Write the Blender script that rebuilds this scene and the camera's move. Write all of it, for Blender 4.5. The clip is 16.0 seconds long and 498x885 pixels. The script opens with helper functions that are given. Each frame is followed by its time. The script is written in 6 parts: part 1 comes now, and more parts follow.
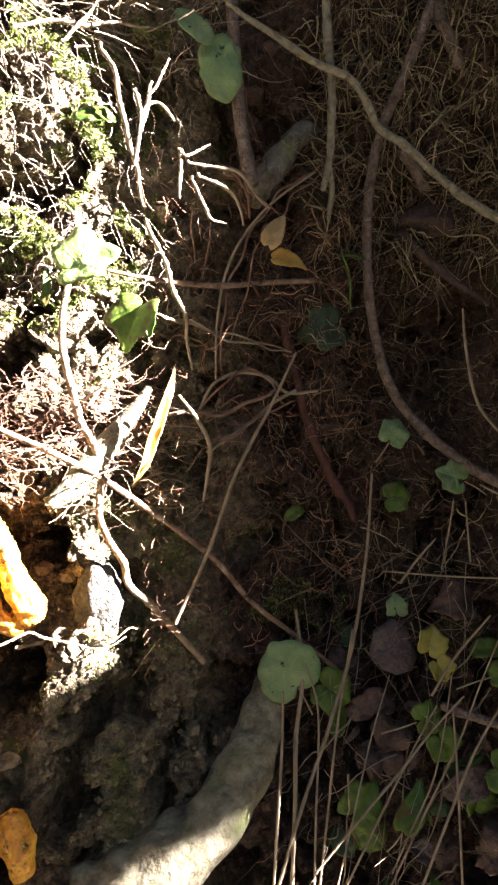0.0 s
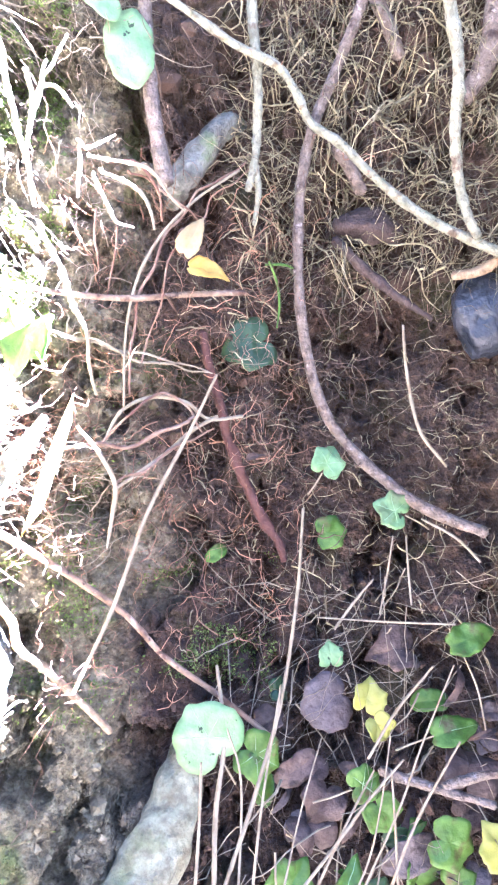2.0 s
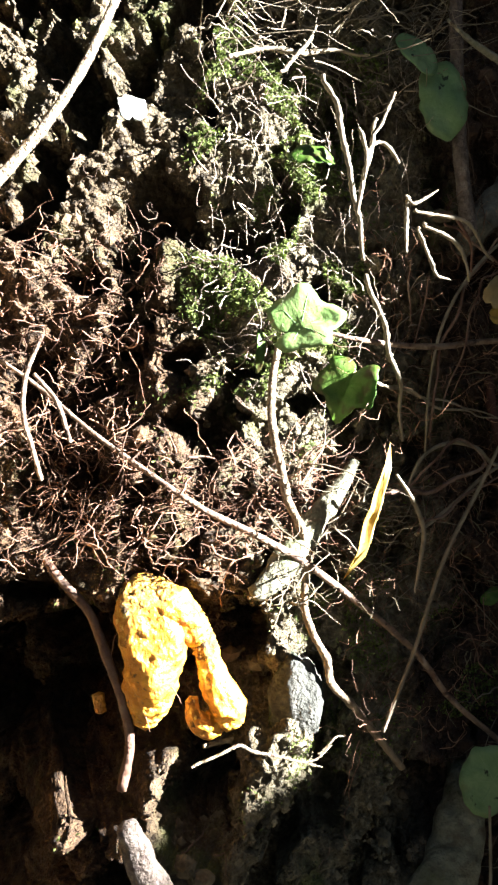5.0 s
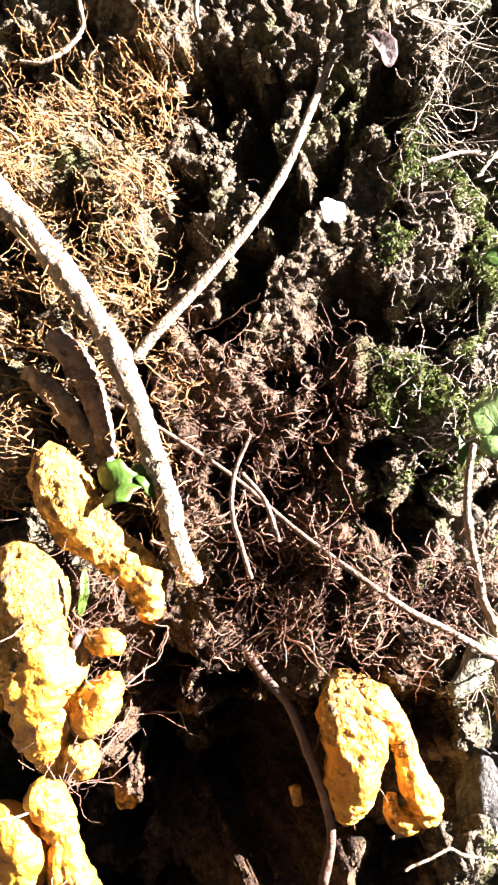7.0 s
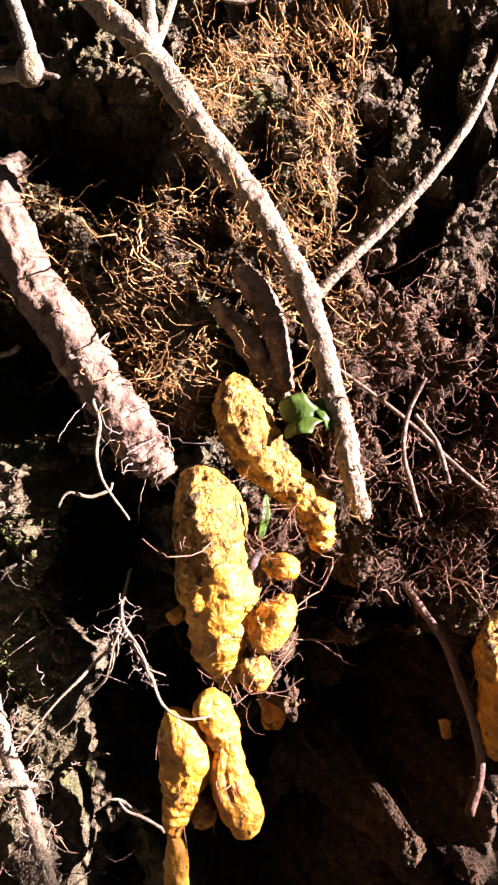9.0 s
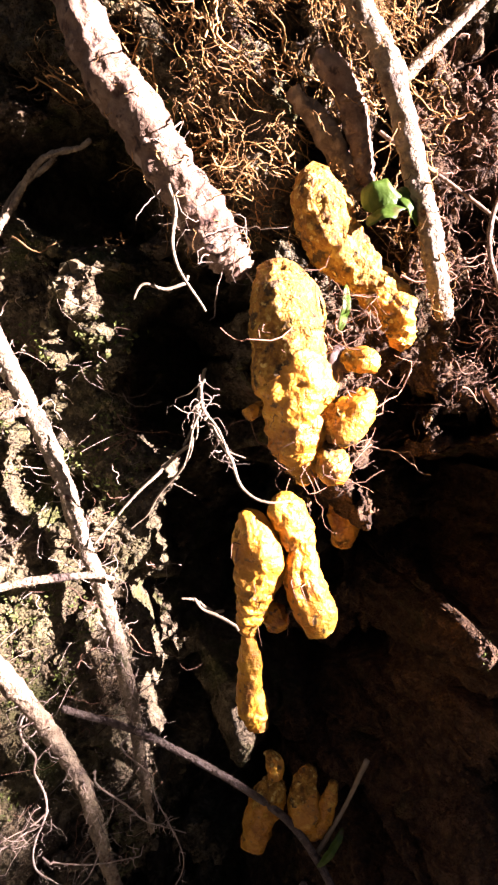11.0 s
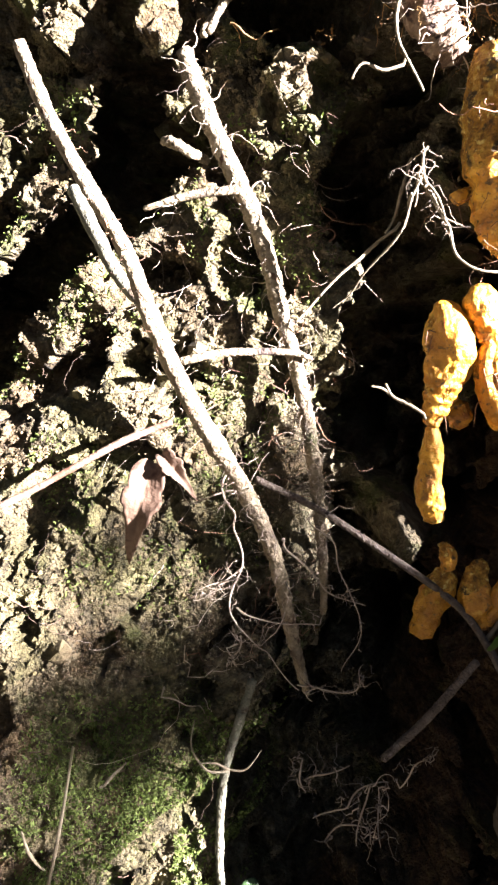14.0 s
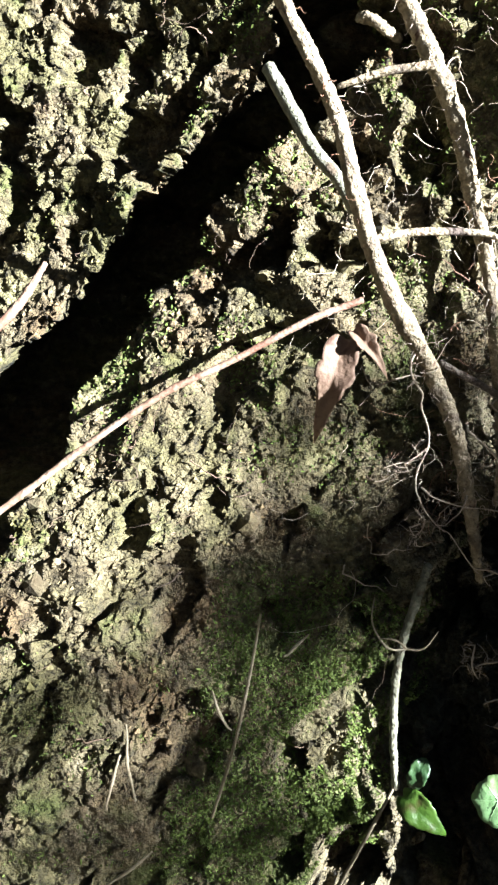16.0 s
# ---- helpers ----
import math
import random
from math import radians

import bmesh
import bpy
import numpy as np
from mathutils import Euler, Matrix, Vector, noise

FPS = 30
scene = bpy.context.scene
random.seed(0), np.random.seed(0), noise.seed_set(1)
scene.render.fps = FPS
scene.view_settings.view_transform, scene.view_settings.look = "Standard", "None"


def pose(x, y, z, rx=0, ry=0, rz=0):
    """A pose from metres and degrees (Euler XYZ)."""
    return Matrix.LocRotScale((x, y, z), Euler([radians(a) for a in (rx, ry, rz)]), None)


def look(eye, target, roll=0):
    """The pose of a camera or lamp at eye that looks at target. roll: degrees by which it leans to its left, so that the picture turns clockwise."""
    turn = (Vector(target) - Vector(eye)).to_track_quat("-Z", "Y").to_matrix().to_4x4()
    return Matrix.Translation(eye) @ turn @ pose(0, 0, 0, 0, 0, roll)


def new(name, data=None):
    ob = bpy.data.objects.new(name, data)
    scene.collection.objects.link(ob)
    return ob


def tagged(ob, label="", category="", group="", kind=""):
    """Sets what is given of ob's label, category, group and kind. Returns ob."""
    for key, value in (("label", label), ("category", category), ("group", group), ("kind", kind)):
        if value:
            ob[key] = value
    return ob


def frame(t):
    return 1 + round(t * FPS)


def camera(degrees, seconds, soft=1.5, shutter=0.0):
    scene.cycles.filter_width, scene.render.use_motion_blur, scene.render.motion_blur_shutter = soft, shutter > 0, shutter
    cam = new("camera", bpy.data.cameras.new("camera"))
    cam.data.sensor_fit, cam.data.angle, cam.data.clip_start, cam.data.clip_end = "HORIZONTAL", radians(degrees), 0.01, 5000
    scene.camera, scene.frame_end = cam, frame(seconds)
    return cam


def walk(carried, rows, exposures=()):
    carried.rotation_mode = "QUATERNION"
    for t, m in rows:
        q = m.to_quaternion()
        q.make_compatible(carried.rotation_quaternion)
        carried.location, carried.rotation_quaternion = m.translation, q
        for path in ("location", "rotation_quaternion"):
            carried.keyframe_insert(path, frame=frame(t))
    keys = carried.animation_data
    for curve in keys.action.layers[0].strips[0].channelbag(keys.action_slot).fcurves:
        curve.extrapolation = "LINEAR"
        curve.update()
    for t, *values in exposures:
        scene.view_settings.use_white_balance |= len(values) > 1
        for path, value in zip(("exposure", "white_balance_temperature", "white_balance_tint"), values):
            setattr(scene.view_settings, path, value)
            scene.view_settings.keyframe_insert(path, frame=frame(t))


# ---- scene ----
cam = camera(36.3, 16.0, soft=2.3)
PATH = [
    (0, (0.037, 0.051, 0.996), (-0.063, 2.048, 1.013), 0.1),
    (0.5, (0.056, 0.072, 1.016), (-0.002, 2.07, 1.057), 0.1),
    (1, (0.066, 0.093, 1.022), (0.027, 2.092, 1.06), 0.1),
    (1.5, (0.072, 0.114, 1.021), (0.072, 2.114, 1.04), 0.4),
    (2, (0.059, 0.131, 1.026), (0.097, 2.13, 1.035), 0.0),
    (2.5, (0.031, 0.137, 1.034), (0.037, 2.137, 1.035), 0.2),
    (3, (-0.007, 0.126, 1.043), (-0.063, 2.126, 1.056), 1.1),
    (3.5, (-0.032, 0.118, 1.041), (-0.094, 2.117, 1.045), 1.6),
    (4, (-0.058, 0.115, 1.04), (-0.182, 2.111, 1.041), 1.9),
    (4.2, (-0.066, 0.112, 1.039), (-0.209, 2.107, 1.036), 2.1),
    (6.3, (-0.171, 0.097, 1.108), (-0.461, 2.075, 1.102), 2.3),
    (6.5, (-0.187, 0.09, 1.109), (-0.413, 2.077, 1.117), 2.3),
    (7, (-0.224, 0.079, 1.114), (-0.498, 2.06, 1.135), 3.4),
    (7.5, (-0.239, 0.074, 1.108), (-0.557, 2.049, 1.121), 4.1),
    (8, (-0.267, 0.065, 1.107), (-0.625, 2.033, 1.103), 5.0),
    (8.5, (-0.286, 0.055, 1.092), (-0.689, 2.013, 1.055), 6.0),
    (9, (-0.301, 0.047, 1.083), (-0.714, 2.003, 1.014), 6.8),
    (9.2, (-0.311, 0.046, 1.078), (-0.703, 2.005, 0.991), 6.7),
    (11.3, (-0.318, 0.048, 0.971), (-0.842, 1.959, 0.696), 6.8),
    (11.5, (-0.317, 0.048, 0.967), (-0.873, 1.945, 0.659), 6.5),
    (12, (-0.33, 0.034, 0.934), (-0.906, 1.915, 0.573), 6.5),
    (12.5, (-0.345, 0.022, 0.907), (-0.939, 1.894, 0.531), 7.4),
    (13, (-0.35, 0.007, 0.89), (-0.964, 1.888, 0.6), 8.3),
    (13.5, (-0.368, -0.005, 0.866), (-0.998, 1.867, 0.55), 8.8),
    (14, (-0.38, -0.013, 0.842), (-1.0, 1.857, 0.496), 9.5),
    (14.5, (-0.391, -0.026, 0.826), (-1.032, 1.831, 0.453), 9.9),
    (15, (-0.407, -0.036, 0.813), (-1.053, 1.814, 0.413), 10.8),
    (15.5, (-0.433, -0.048, 0.794), (-1.155, 1.766, 0.362), 9.3),
    (16, (-0.443, -0.06, 0.763), (-1.2, 1.738, 0.323), 9.8),
]
walk(cam, [(t, look(eye, target, roll)) for t, eye, target, roll in PATH],
     exposures=[(0, 4.65, 6800, 22), (0.5, 6.6, 5500, 28), (1.0, 7.6, 5050, 33), (2.5, 8.5, 4950, 21), (3.0, 7.15, 5000, 13), (3.5, 5.7, 5350, 7), (4.0, 4.15, 5750, 4),
                (6.5, 3.25, 6250, 16), (7.5, 3.1, 6500, 28), (9.0, 2.25, 6650, 38), (12.5, 3.5, 6950, 39), (13.0, 3.55, 6700, 30), (14.0, 3.5, 6250, 16), (14.5, 3.4, 6050, 10), (16, 2.8, 5750, 1)])

# ---- light: a low sun from the right and a clear sky ----
SUN = Vector((0.90, -0.12, 0.42)).normalized()
world = bpy.data.worlds.new("sky")
scene.world = world
world.use_nodes = True
wn = world.node_tree
sky = wn.nodes.new("ShaderNodeTexSky")
sky.sky_type, sky.sun_disc = "NISHITA", False
sky.sun_elevation, sky.sun_rotation = math.asin(SUN.z), math.atan2(SUN.x, SUN.y)
wn.links.new(sky.outputs[0], wn.nodes["Background"].inputs[0])
wn.nodes["Background"].inputs[1].default_value = 0.0068
lamp = bpy.data.lights.new("sun", "SUN")
lamp.energy, lamp.angle, lamp.color = 9.0, radians(0.6), (1.0, 0.95, 0.97)
sun = new("sun", lamp)
sun.matrix_world = look(SUN * 30, (0, 0, 0))

# ---- numeric noise on arrays ----
rng = np.random.RandomState(7)
PERM = rng.permutation(512)
GRAD = np.stack([np.cos(np.arange(64) * 0.0982), np.sin(np.arange(64) * 0.0982)], -1)
CELL = rng.rand(512, 2)


def hashed(i, k, seed):
    return PERM[(PERM[(i + seed * 37) & 511] + k) & 511]


def perlin(x, z, freq, seed=0):
    x, z = x * freq + 91.7, z * freq + 57.3
    i, k = np.floor(x).astype(int), np.floor(z).astype(int)
    u, v = x - i, z - k
    su, sv = u * u * u * (u * (u * 6 - 15) + 10), v * v * v * (v * (v * 6 - 15) + 10)

    def corner(a, b):
        g = GRAD[hashed(i + a, k + b, seed) & 63]
        return g[..., 0] * (u - a) + g[..., 1] * (v - b)
    low = corner(0, 0) * (1 - su) + corner(1, 0) * su
    high = corner(0, 1) * (1 - su) + corner(1, 1) * su
    return (low * (1 - sv) + high * sv) * 1.5


def fbm(x, z, freq, octaves, seed=0):
    return sum(perlin(x, z, freq * 2.03 ** o, seed + o) * 0.5 ** o for o in range(octaves))


def cells(x, z, freq, seed=0):
    """Distance to the nearest of scattered points, in cells."""
    x, z = x * freq + 71.3, z * freq + 33.9
    i, k = np.floor(x).astype(int), np.floor(z).astype(int)
    best = np.full(np.shape(x), 9.0)
    for a in (-1, 0, 1):
        for b in (-1, 0, 1):
            c = CELL[hashed(i + a, k + b, seed)]
            best = np.minimum(best, (i + a + c[..., 0] - x) ** 2 + (k + b + c[..., 1] - z) ** 2)
    return np.sqrt(best)


def facets(x, z, freq, seed=0):
    """Flat chips of uneven tilt and height, one to each of scattered cells, about 0 to 1."""
    x, z = x * freq + 47.1, z * freq + 19.3
    i, k = np.floor(x).astype(int), np.floor(z).astype(int)
    best, out = np.full(np.shape(x), 9.0), np.zeros(np.shape(x))
    for a in (-1, 0, 1):
        for b in (-1, 0, 1):
            h = hashed(i + a, k + b, seed)
            c, g = CELL[h], CELL[(h * 7 + 13) & 511]
            dx, dz = x - (i + a + c[..., 0]), z - (k + b + c[..., 1])
            d = dx * dx + dz * dz
            out = np.where(d < best, 0.5 * CELL[(h + 101) & 511][..., 0] + 0.5 + 1.1 * ((g[..., 0] - 0.5) * dx + (g[..., 1] - 0.5) * dz) - 0.35 * d, out)
            best = np.minimum(best, d)
    return out


def ramp(a, b, v):
    t = np.clip((v - a) / (b - a), 0, 1)
    return t * t * (3 - 2 * t)


# ---- the bank's broad form: distance of its face from y = 0, on a coarse net ----
NET_X, STEP_X, NET_Z, STEP_Z = -1.15, 0.165, 0.2, 0.17
NET = np.array((
    (0.08, 0.16, 0.25, 0.36, 0.44, 0.47, 0.54, 0.59, 0.61, 0.61, 0.60),
    (0.21, 0.23, 0.25, 0.34, 0.51, 0.48, 0.55, 0.65, 0.66, 0.65, 0.64),
    (0.33, 0.32, 0.29, 0.34, 0.58, 0.57, 0.58, 0.68, 0.71, 0.70, 0.68),
    (0.39, 0.44, 0.45, 0.43, 0.60, 0.62, 0.58, 0.71, 0.77, 0.74, 0.71),
    (0.42, 0.48, 0.53, 0.49, 0.58, 0.59, 0.57, 0.81, 0.84, 0.77, 0.72),
    (0.47, 0.51, 0.56, 0.55, 0.58, 0.65, 0.62, 0.77, 0.86, 0.82, 0.74),
    (0.55, 0.60, 0.62, 0.59, 0.55, 0.65, 0.64, 0.76, 0.87, 0.81, 0.74),
    (0.62, 0.64, 0.64, 0.64, 0.61, 0.63, 0.69, 0.78, 0.78, 0.77, 0.76),
    (0.68, 0.67, 0.67, 0.70, 0.73, 0.73, 0.76, 0.77, 0.75, 0.76, 0.78),
))


def face(x, z):
    x, z = np.asarray(x, float), np.asarray(z, float)
    fx = np.clip((x - NET_X) / STEP_X, 1, NET.shape[1] - 2.001)
    fz = np.clip((z - NET_Z) / STEP_Z, 1, NET.shape[0] - 2.001)
    i, k = fx.astype(int), fz.astype(int)

    def weights(u):
        return (1 - u) ** 3 / 6, (3 * u ** 3 - 6 * u * u + 4) / 6, (-3 * u ** 3 + 3 * u * u + 3 * u + 1) / 6, u ** 3 / 6
    wx, wz = weights(fx - i), weights(fz - k)
    return sum(NET[k + b - 1, i + a - 1] * wx[a] * wz[b] for a in range(4) for b in range(4))


# hollows in the bank: x, z, half width, half height, depth
HOLLOWS = ((-0.285, 0.86, 0.095, 0.085, 0.17), (-0.36, 0.76, 0.12, 0.13, 0.17), (-0.47, 0.88, 0.05, 0.11, 0.14),
           (-0.500, 1.00, 0.050, 0.06, 0.13), (-0.565, 1.275, 0.10, 0.055, 0.14), (-0.245, 1.14, 0.018, 0.08, 0.03), (-0.503, 0.945, 0.045, 0.06, 0.13), (-0.435, 0.79, 0.08, 0.09, 0.14), (-0.468, 0.72, 0.05, 0.08, 0.12),
           (-0.235, 1.33, 0.04, 0.035, 0.02), (-0.425, 0.48, 0.105, 0.19, 0.18), (0.20, 1.14, 0.07, 0.05, 0.04),
           (-0.602, 1.092, 0.085, 0.055, 0.15), (-0.522, 0.965, 0.024, 0.06, 0.12), (-0.665, 0.955, 0.045, 0.02, 0.06), (-0.195, 0.885, 0.075, 0.09, 0.06), (-0.25, 1.22, 0.022, 0.04, 0.015), (-0.27, 1.03, 0.035, 0.02, 0.04),
           (-0.345, 0.60, 0.10, 0.12, 0.15), (-0.365, 1.255, 0.02, 0.03, 0.04), (-0.40, 1.36, 0.03, 0.02, 0.04),
           (-0.18, 0.80, 0.035, 0.04, 0.06), (-0.235, 0.56, 0.10, 0.17, -0.09), (-0.645, 0.855, 0.03, 0.018, 0.045), (-0.60, 0.865, 0.018, 0.03, 0.035), (-0.560, 1.00, 0.040, 0.055, -0.028), (-0.785, 1.085, 0.075, 0.075, -0.045))


def cleft(x, z):
    """A slanting cleft in the clay: its depth, and how far its far side is undercut."""
    line = np.interp(z, (0.50, 0.55, 0.60, 0.65, 0.70, 0.75, 0.80, 0.84, 0.87, 0.90, 0.94, 1.0, 1.05),
                     (-0.80, -0.782, -0.776, -0.786, -0.772, -0.757, -0.732, -0.708, -0.685, -0.665, -0.662, -0.675, -0.695))
    wide = np.interp(z, (0.58, 0.65, 0.70, 0.75, 0.80, 0.90, 0.97, 1.03), (0.11, 0.075, 0.066, 0.066, 0.082, 0.074, 0.066, 0.050))
    off = x - line + 0.010 * perlin(x, z, 16, 3) + 0.007 * perlin(x, z, 45, 4)
    depth = np.interp(z, (0.86, 0.92), (0.20, 0.12)) * ramp(0.006, -0.010, off) * ramp(-wide - 0.004, 0.008 - wide, off) * ramp(1.10, 1.04, z) * ramp(0.50, 0.57, z)
    return depth, depth * ramp(-0.35, -0.75, off / wide)


def pit(x, z):
    """The depth of the deep hollows alone."""
    wob = 1 + 0.35 * fbm(x, z, 22, 2, 5)
    return sum(d * ramp(1.05, 0.52, np.hypot((x - cx) / rx, (z - cz) / rz) * wob) for cx, cz, rx, rz, d in HOLLOWS if d > 0.115)


def broad(x, z):
    x, z = np.asarray(x, float), np.asarray(z, float)
    y = face(x, z)
    for cx, cz, rx, rz, depth in HOLLOWS:
        wob = 1 + 0.35 * fbm(x, z, 22, 2, 5)
        y = y + depth * ramp(1.05, 0.52, np.hypot((x - cx) / rx, (z - cz) / rz) * wob)
    y = y + cleft(x, z)[0]
    # an unseen shoulder added right of the recess, shaped to throw shade into it
    edge = 0.345 + 0.02 * perlin(x, z, 5, 8)
    front = 0.617 - 0.015 * ramp(0.11, 0.05, np.abs(z - 1.11)) + 0.008 * ramp(0.14, 0.10, np.abs(z - 0.82))
    y = y - (y - front) * ramp(edge - 0.03, edge + 0.02, x)
    # the brow above
    y = y + 0.8 * ramp(1.7, 2.6, z)
    return y


def relief(x, z):
    x, z = np.asarray(x, float), np.asarray(z, float)
    y = broad(x, z)
    calm = (1 - 0.45 * ramp(-0.13, -0.06, x)) * (1 - 0.74 * ramp(-0.50, -0.60, x) * ramp(0.84, 0.66, z)) * (1 - 0.45 * ramp(-0.70, -0.76, x))
    calm = calm * (1 - 0.6 * ramp(-0.68, -0.62, x) * ramp(-0.46, -0.50, x) * ramp(0.60, 0.68, z) * ramp(1.04, 0.98, z))
    wx, wz = x + 0.012 * perlin(x, z, 38, 17), z + 0.012 * perlin(x, z, 38, 16)
    y = y + 0.016 * fbm(x, z, 11, 3, 1) * calm
    # black gaps that run down the face between crags
    pits = fbm(wx, wz * 0.55, 24, 4, 11)
    dark = 1 + 0.5 * ramp(-0.46, -0.38, x) * ramp(-0.25, -0.31, x)
    y = y + 0.062 * dark * ramp(0.06, 0.36, pits) * calm
    ridge = 1 - np.abs(fbm(x, z, 48, 3, 14))
    y = y - 0.006 * ridge * ridge * (0.4 + 0.6 * calm)
    # chips and flakes of earth
    y = y - 0.0105 * facets(wx + 0.25 * wz, wz * 0.62, 62, 6) * (0.40 + 0.60 * calm)
    y = y - 0.0062 * facets(wx - 0.2 * wz, wz * 0.8, 135, 9)
    y = y - 0.0030 * facets(x, z, 260, 10)
    return y + 0.020 + 0.0016 * perlin(x, z, 210, 12)


def place(x, z, lift):
    """A point lift metres in front of the bank's broad face."""
    return Vector((x, float(face(x, z)) - lift, z))


# ---- materials ----
def material(name, colours, rough=0.8, scale=30.0, bump=0.3, bump_scale=200.0, island=0.0, thin=0.0, second=None, wax=0.0):
    """colours: stops of a ramp over noise; second: (colour, scale, from, to), a layer of stains; island: change of value from piece to piece."""
    m = bpy.data.materials.new(name)
    m.use_nodes = True
    t = m.node_tree
    n, link = t.nodes, t.links
    bsdf = n["Principled BSDF"]
    co = n.new("ShaderNodeTexCoord")
    noise_a = n.new("ShaderNodeTexNoise")
    noise_a.inputs["Scale"].default_value, noise_a.inputs["Detail"].default_value = scale, 8
    noise_a.inputs["Roughness"].default_value = 0.65
    link.new(co.outputs["Object"], noise_a.inputs["Vector"])
    cr = n.new("ShaderNodeValToRGB")
    cr.color_ramp.elements.remove(cr.color_ramp.elements[0])
    for j, c in enumerate(colours):
        pos = 0.3 + 0.4 * j / max(1, len(colours) - 1)
        e = cr.color_ramp.elements[0] if j == 0 else cr.color_ramp.elements.new(pos)
        e.position, e.color = pos, (*c, 1)
    link.new(noise_a.outputs["Fac"], cr.inputs["Fac"])
    out = cr.outputs["Color"]
    if second:
        for colour, sc, lo, hi in second:
            nb = n.new("ShaderNodeTexNoise")
            nb.inputs["Scale"].default_value, nb.inputs["Detail"].default_value = sc, 5
            link.new(co.outputs["Object"], nb.inputs["Vector"])
            mr = n.new("ShaderNodeMapRange")
            mr.inputs["From Min"].default_value, mr.inputs["From Max"].default_value = lo, hi
            link.new(nb.outputs["Fac"], mr.inputs["Value"])
            mix = n.new("ShaderNodeMix")
            mix.data_type = "RGBA"
            link.new(mr.outputs["Result"], mix.inputs["Factor"])
            link.new(out, mix.inputs["A"])
            mix.inputs["B"].default_value = (*colour, 1)
            out = mix.outputs["Result"]
    if island:
        geo = n.new("ShaderNodeNewGeometry")
        mr = n.new("ShaderNodeMapRange")
        mr.inputs["To Min"].default_value, mr.inputs["To Max"].default_value = 1 - island, 1 + island
        link.new(geo.outputs["Random Per Island"], mr.inputs["Value"])
        hsv = n.new("ShaderNodeHueSaturation")
        link.new(mr.outputs["Result"], hsv.inputs["Value"])
        link.new(out, hsv.inputs["Color"])
        out = hsv.outputs["Color"]
    link.new(out, bsdf.inputs["Base Color"])
    bsdf.inputs["Roughness"].default_value = rough
    bsdf.inputs["Specular IOR Level"].default_value = 0.3
    if wax:
        bsdf.inputs["Subsurface Weight"].default_value = wax
        bsdf.inputs["Subsurface Radius"].default_value = (0.006, 0.003, 0.001)
        bsdf.inputs["Subsurface Scale"].default_value = 1.0
    if bump:
        nz = n.new("ShaderNodeTexNoise")
        nz.inputs["Scale"].default_value, nz.inputs["Detail"].default_value = bump_scale, 6
        link.new(co.outputs["Object"], nz.inputs["Vector"])
        bp = n.new("ShaderNodeBump")
        bp.inputs["Strength"].default_value, bp.inputs["Distance"].default_value = bump, 0.004
        link.new(nz.outputs["Fac"], bp.inputs["Height"])
        link.new(bp.outputs["Normal"], bsdf.inputs["Normal"])
    if thin:
        tr = n.new("ShaderNodeBsdfTranslucent")
        link.new(out, tr.inputs["Color"])
        add = n.new("ShaderNodeMixShader")
        add.inputs[0].default_value = thin
        link.new(bsdf.outputs[0], add.inputs[1])
        link.new(tr.outputs[0], add.inputs[2])
        link.new(add.outputs[0], n["Material Output"].inputs["Surface"])
    return m


def rough_relief(m, scale, strength):
    """A coarser bump under the fine one."""
    n, link = m.node_tree.nodes, m.node_tree.links
    fine = n["Principled BSDF"].inputs["Normal"].links[0].from_node
    co = n.new("ShaderNodeTexCoord")
    vor = n.new("ShaderNodeTexVoronoi")
    vor.feature = "F1"
    vor.inputs["Scale"].default_value, vor.inputs["Detail"].default_value = scale, 2
    link.new(co.outputs["Object"], vor.inputs["Vector"])
    bp = n.new("ShaderNodeBump")
    bp.invert = True
    bp.inputs["Strength"].default_value, bp.inputs["Distance"].default_value = strength, 0.006
    link.new(vor.outputs["Distance"], bp.inputs["Height"])
    link.new(bp.outputs["Normal"], fine.inputs["Normal"])
    return m


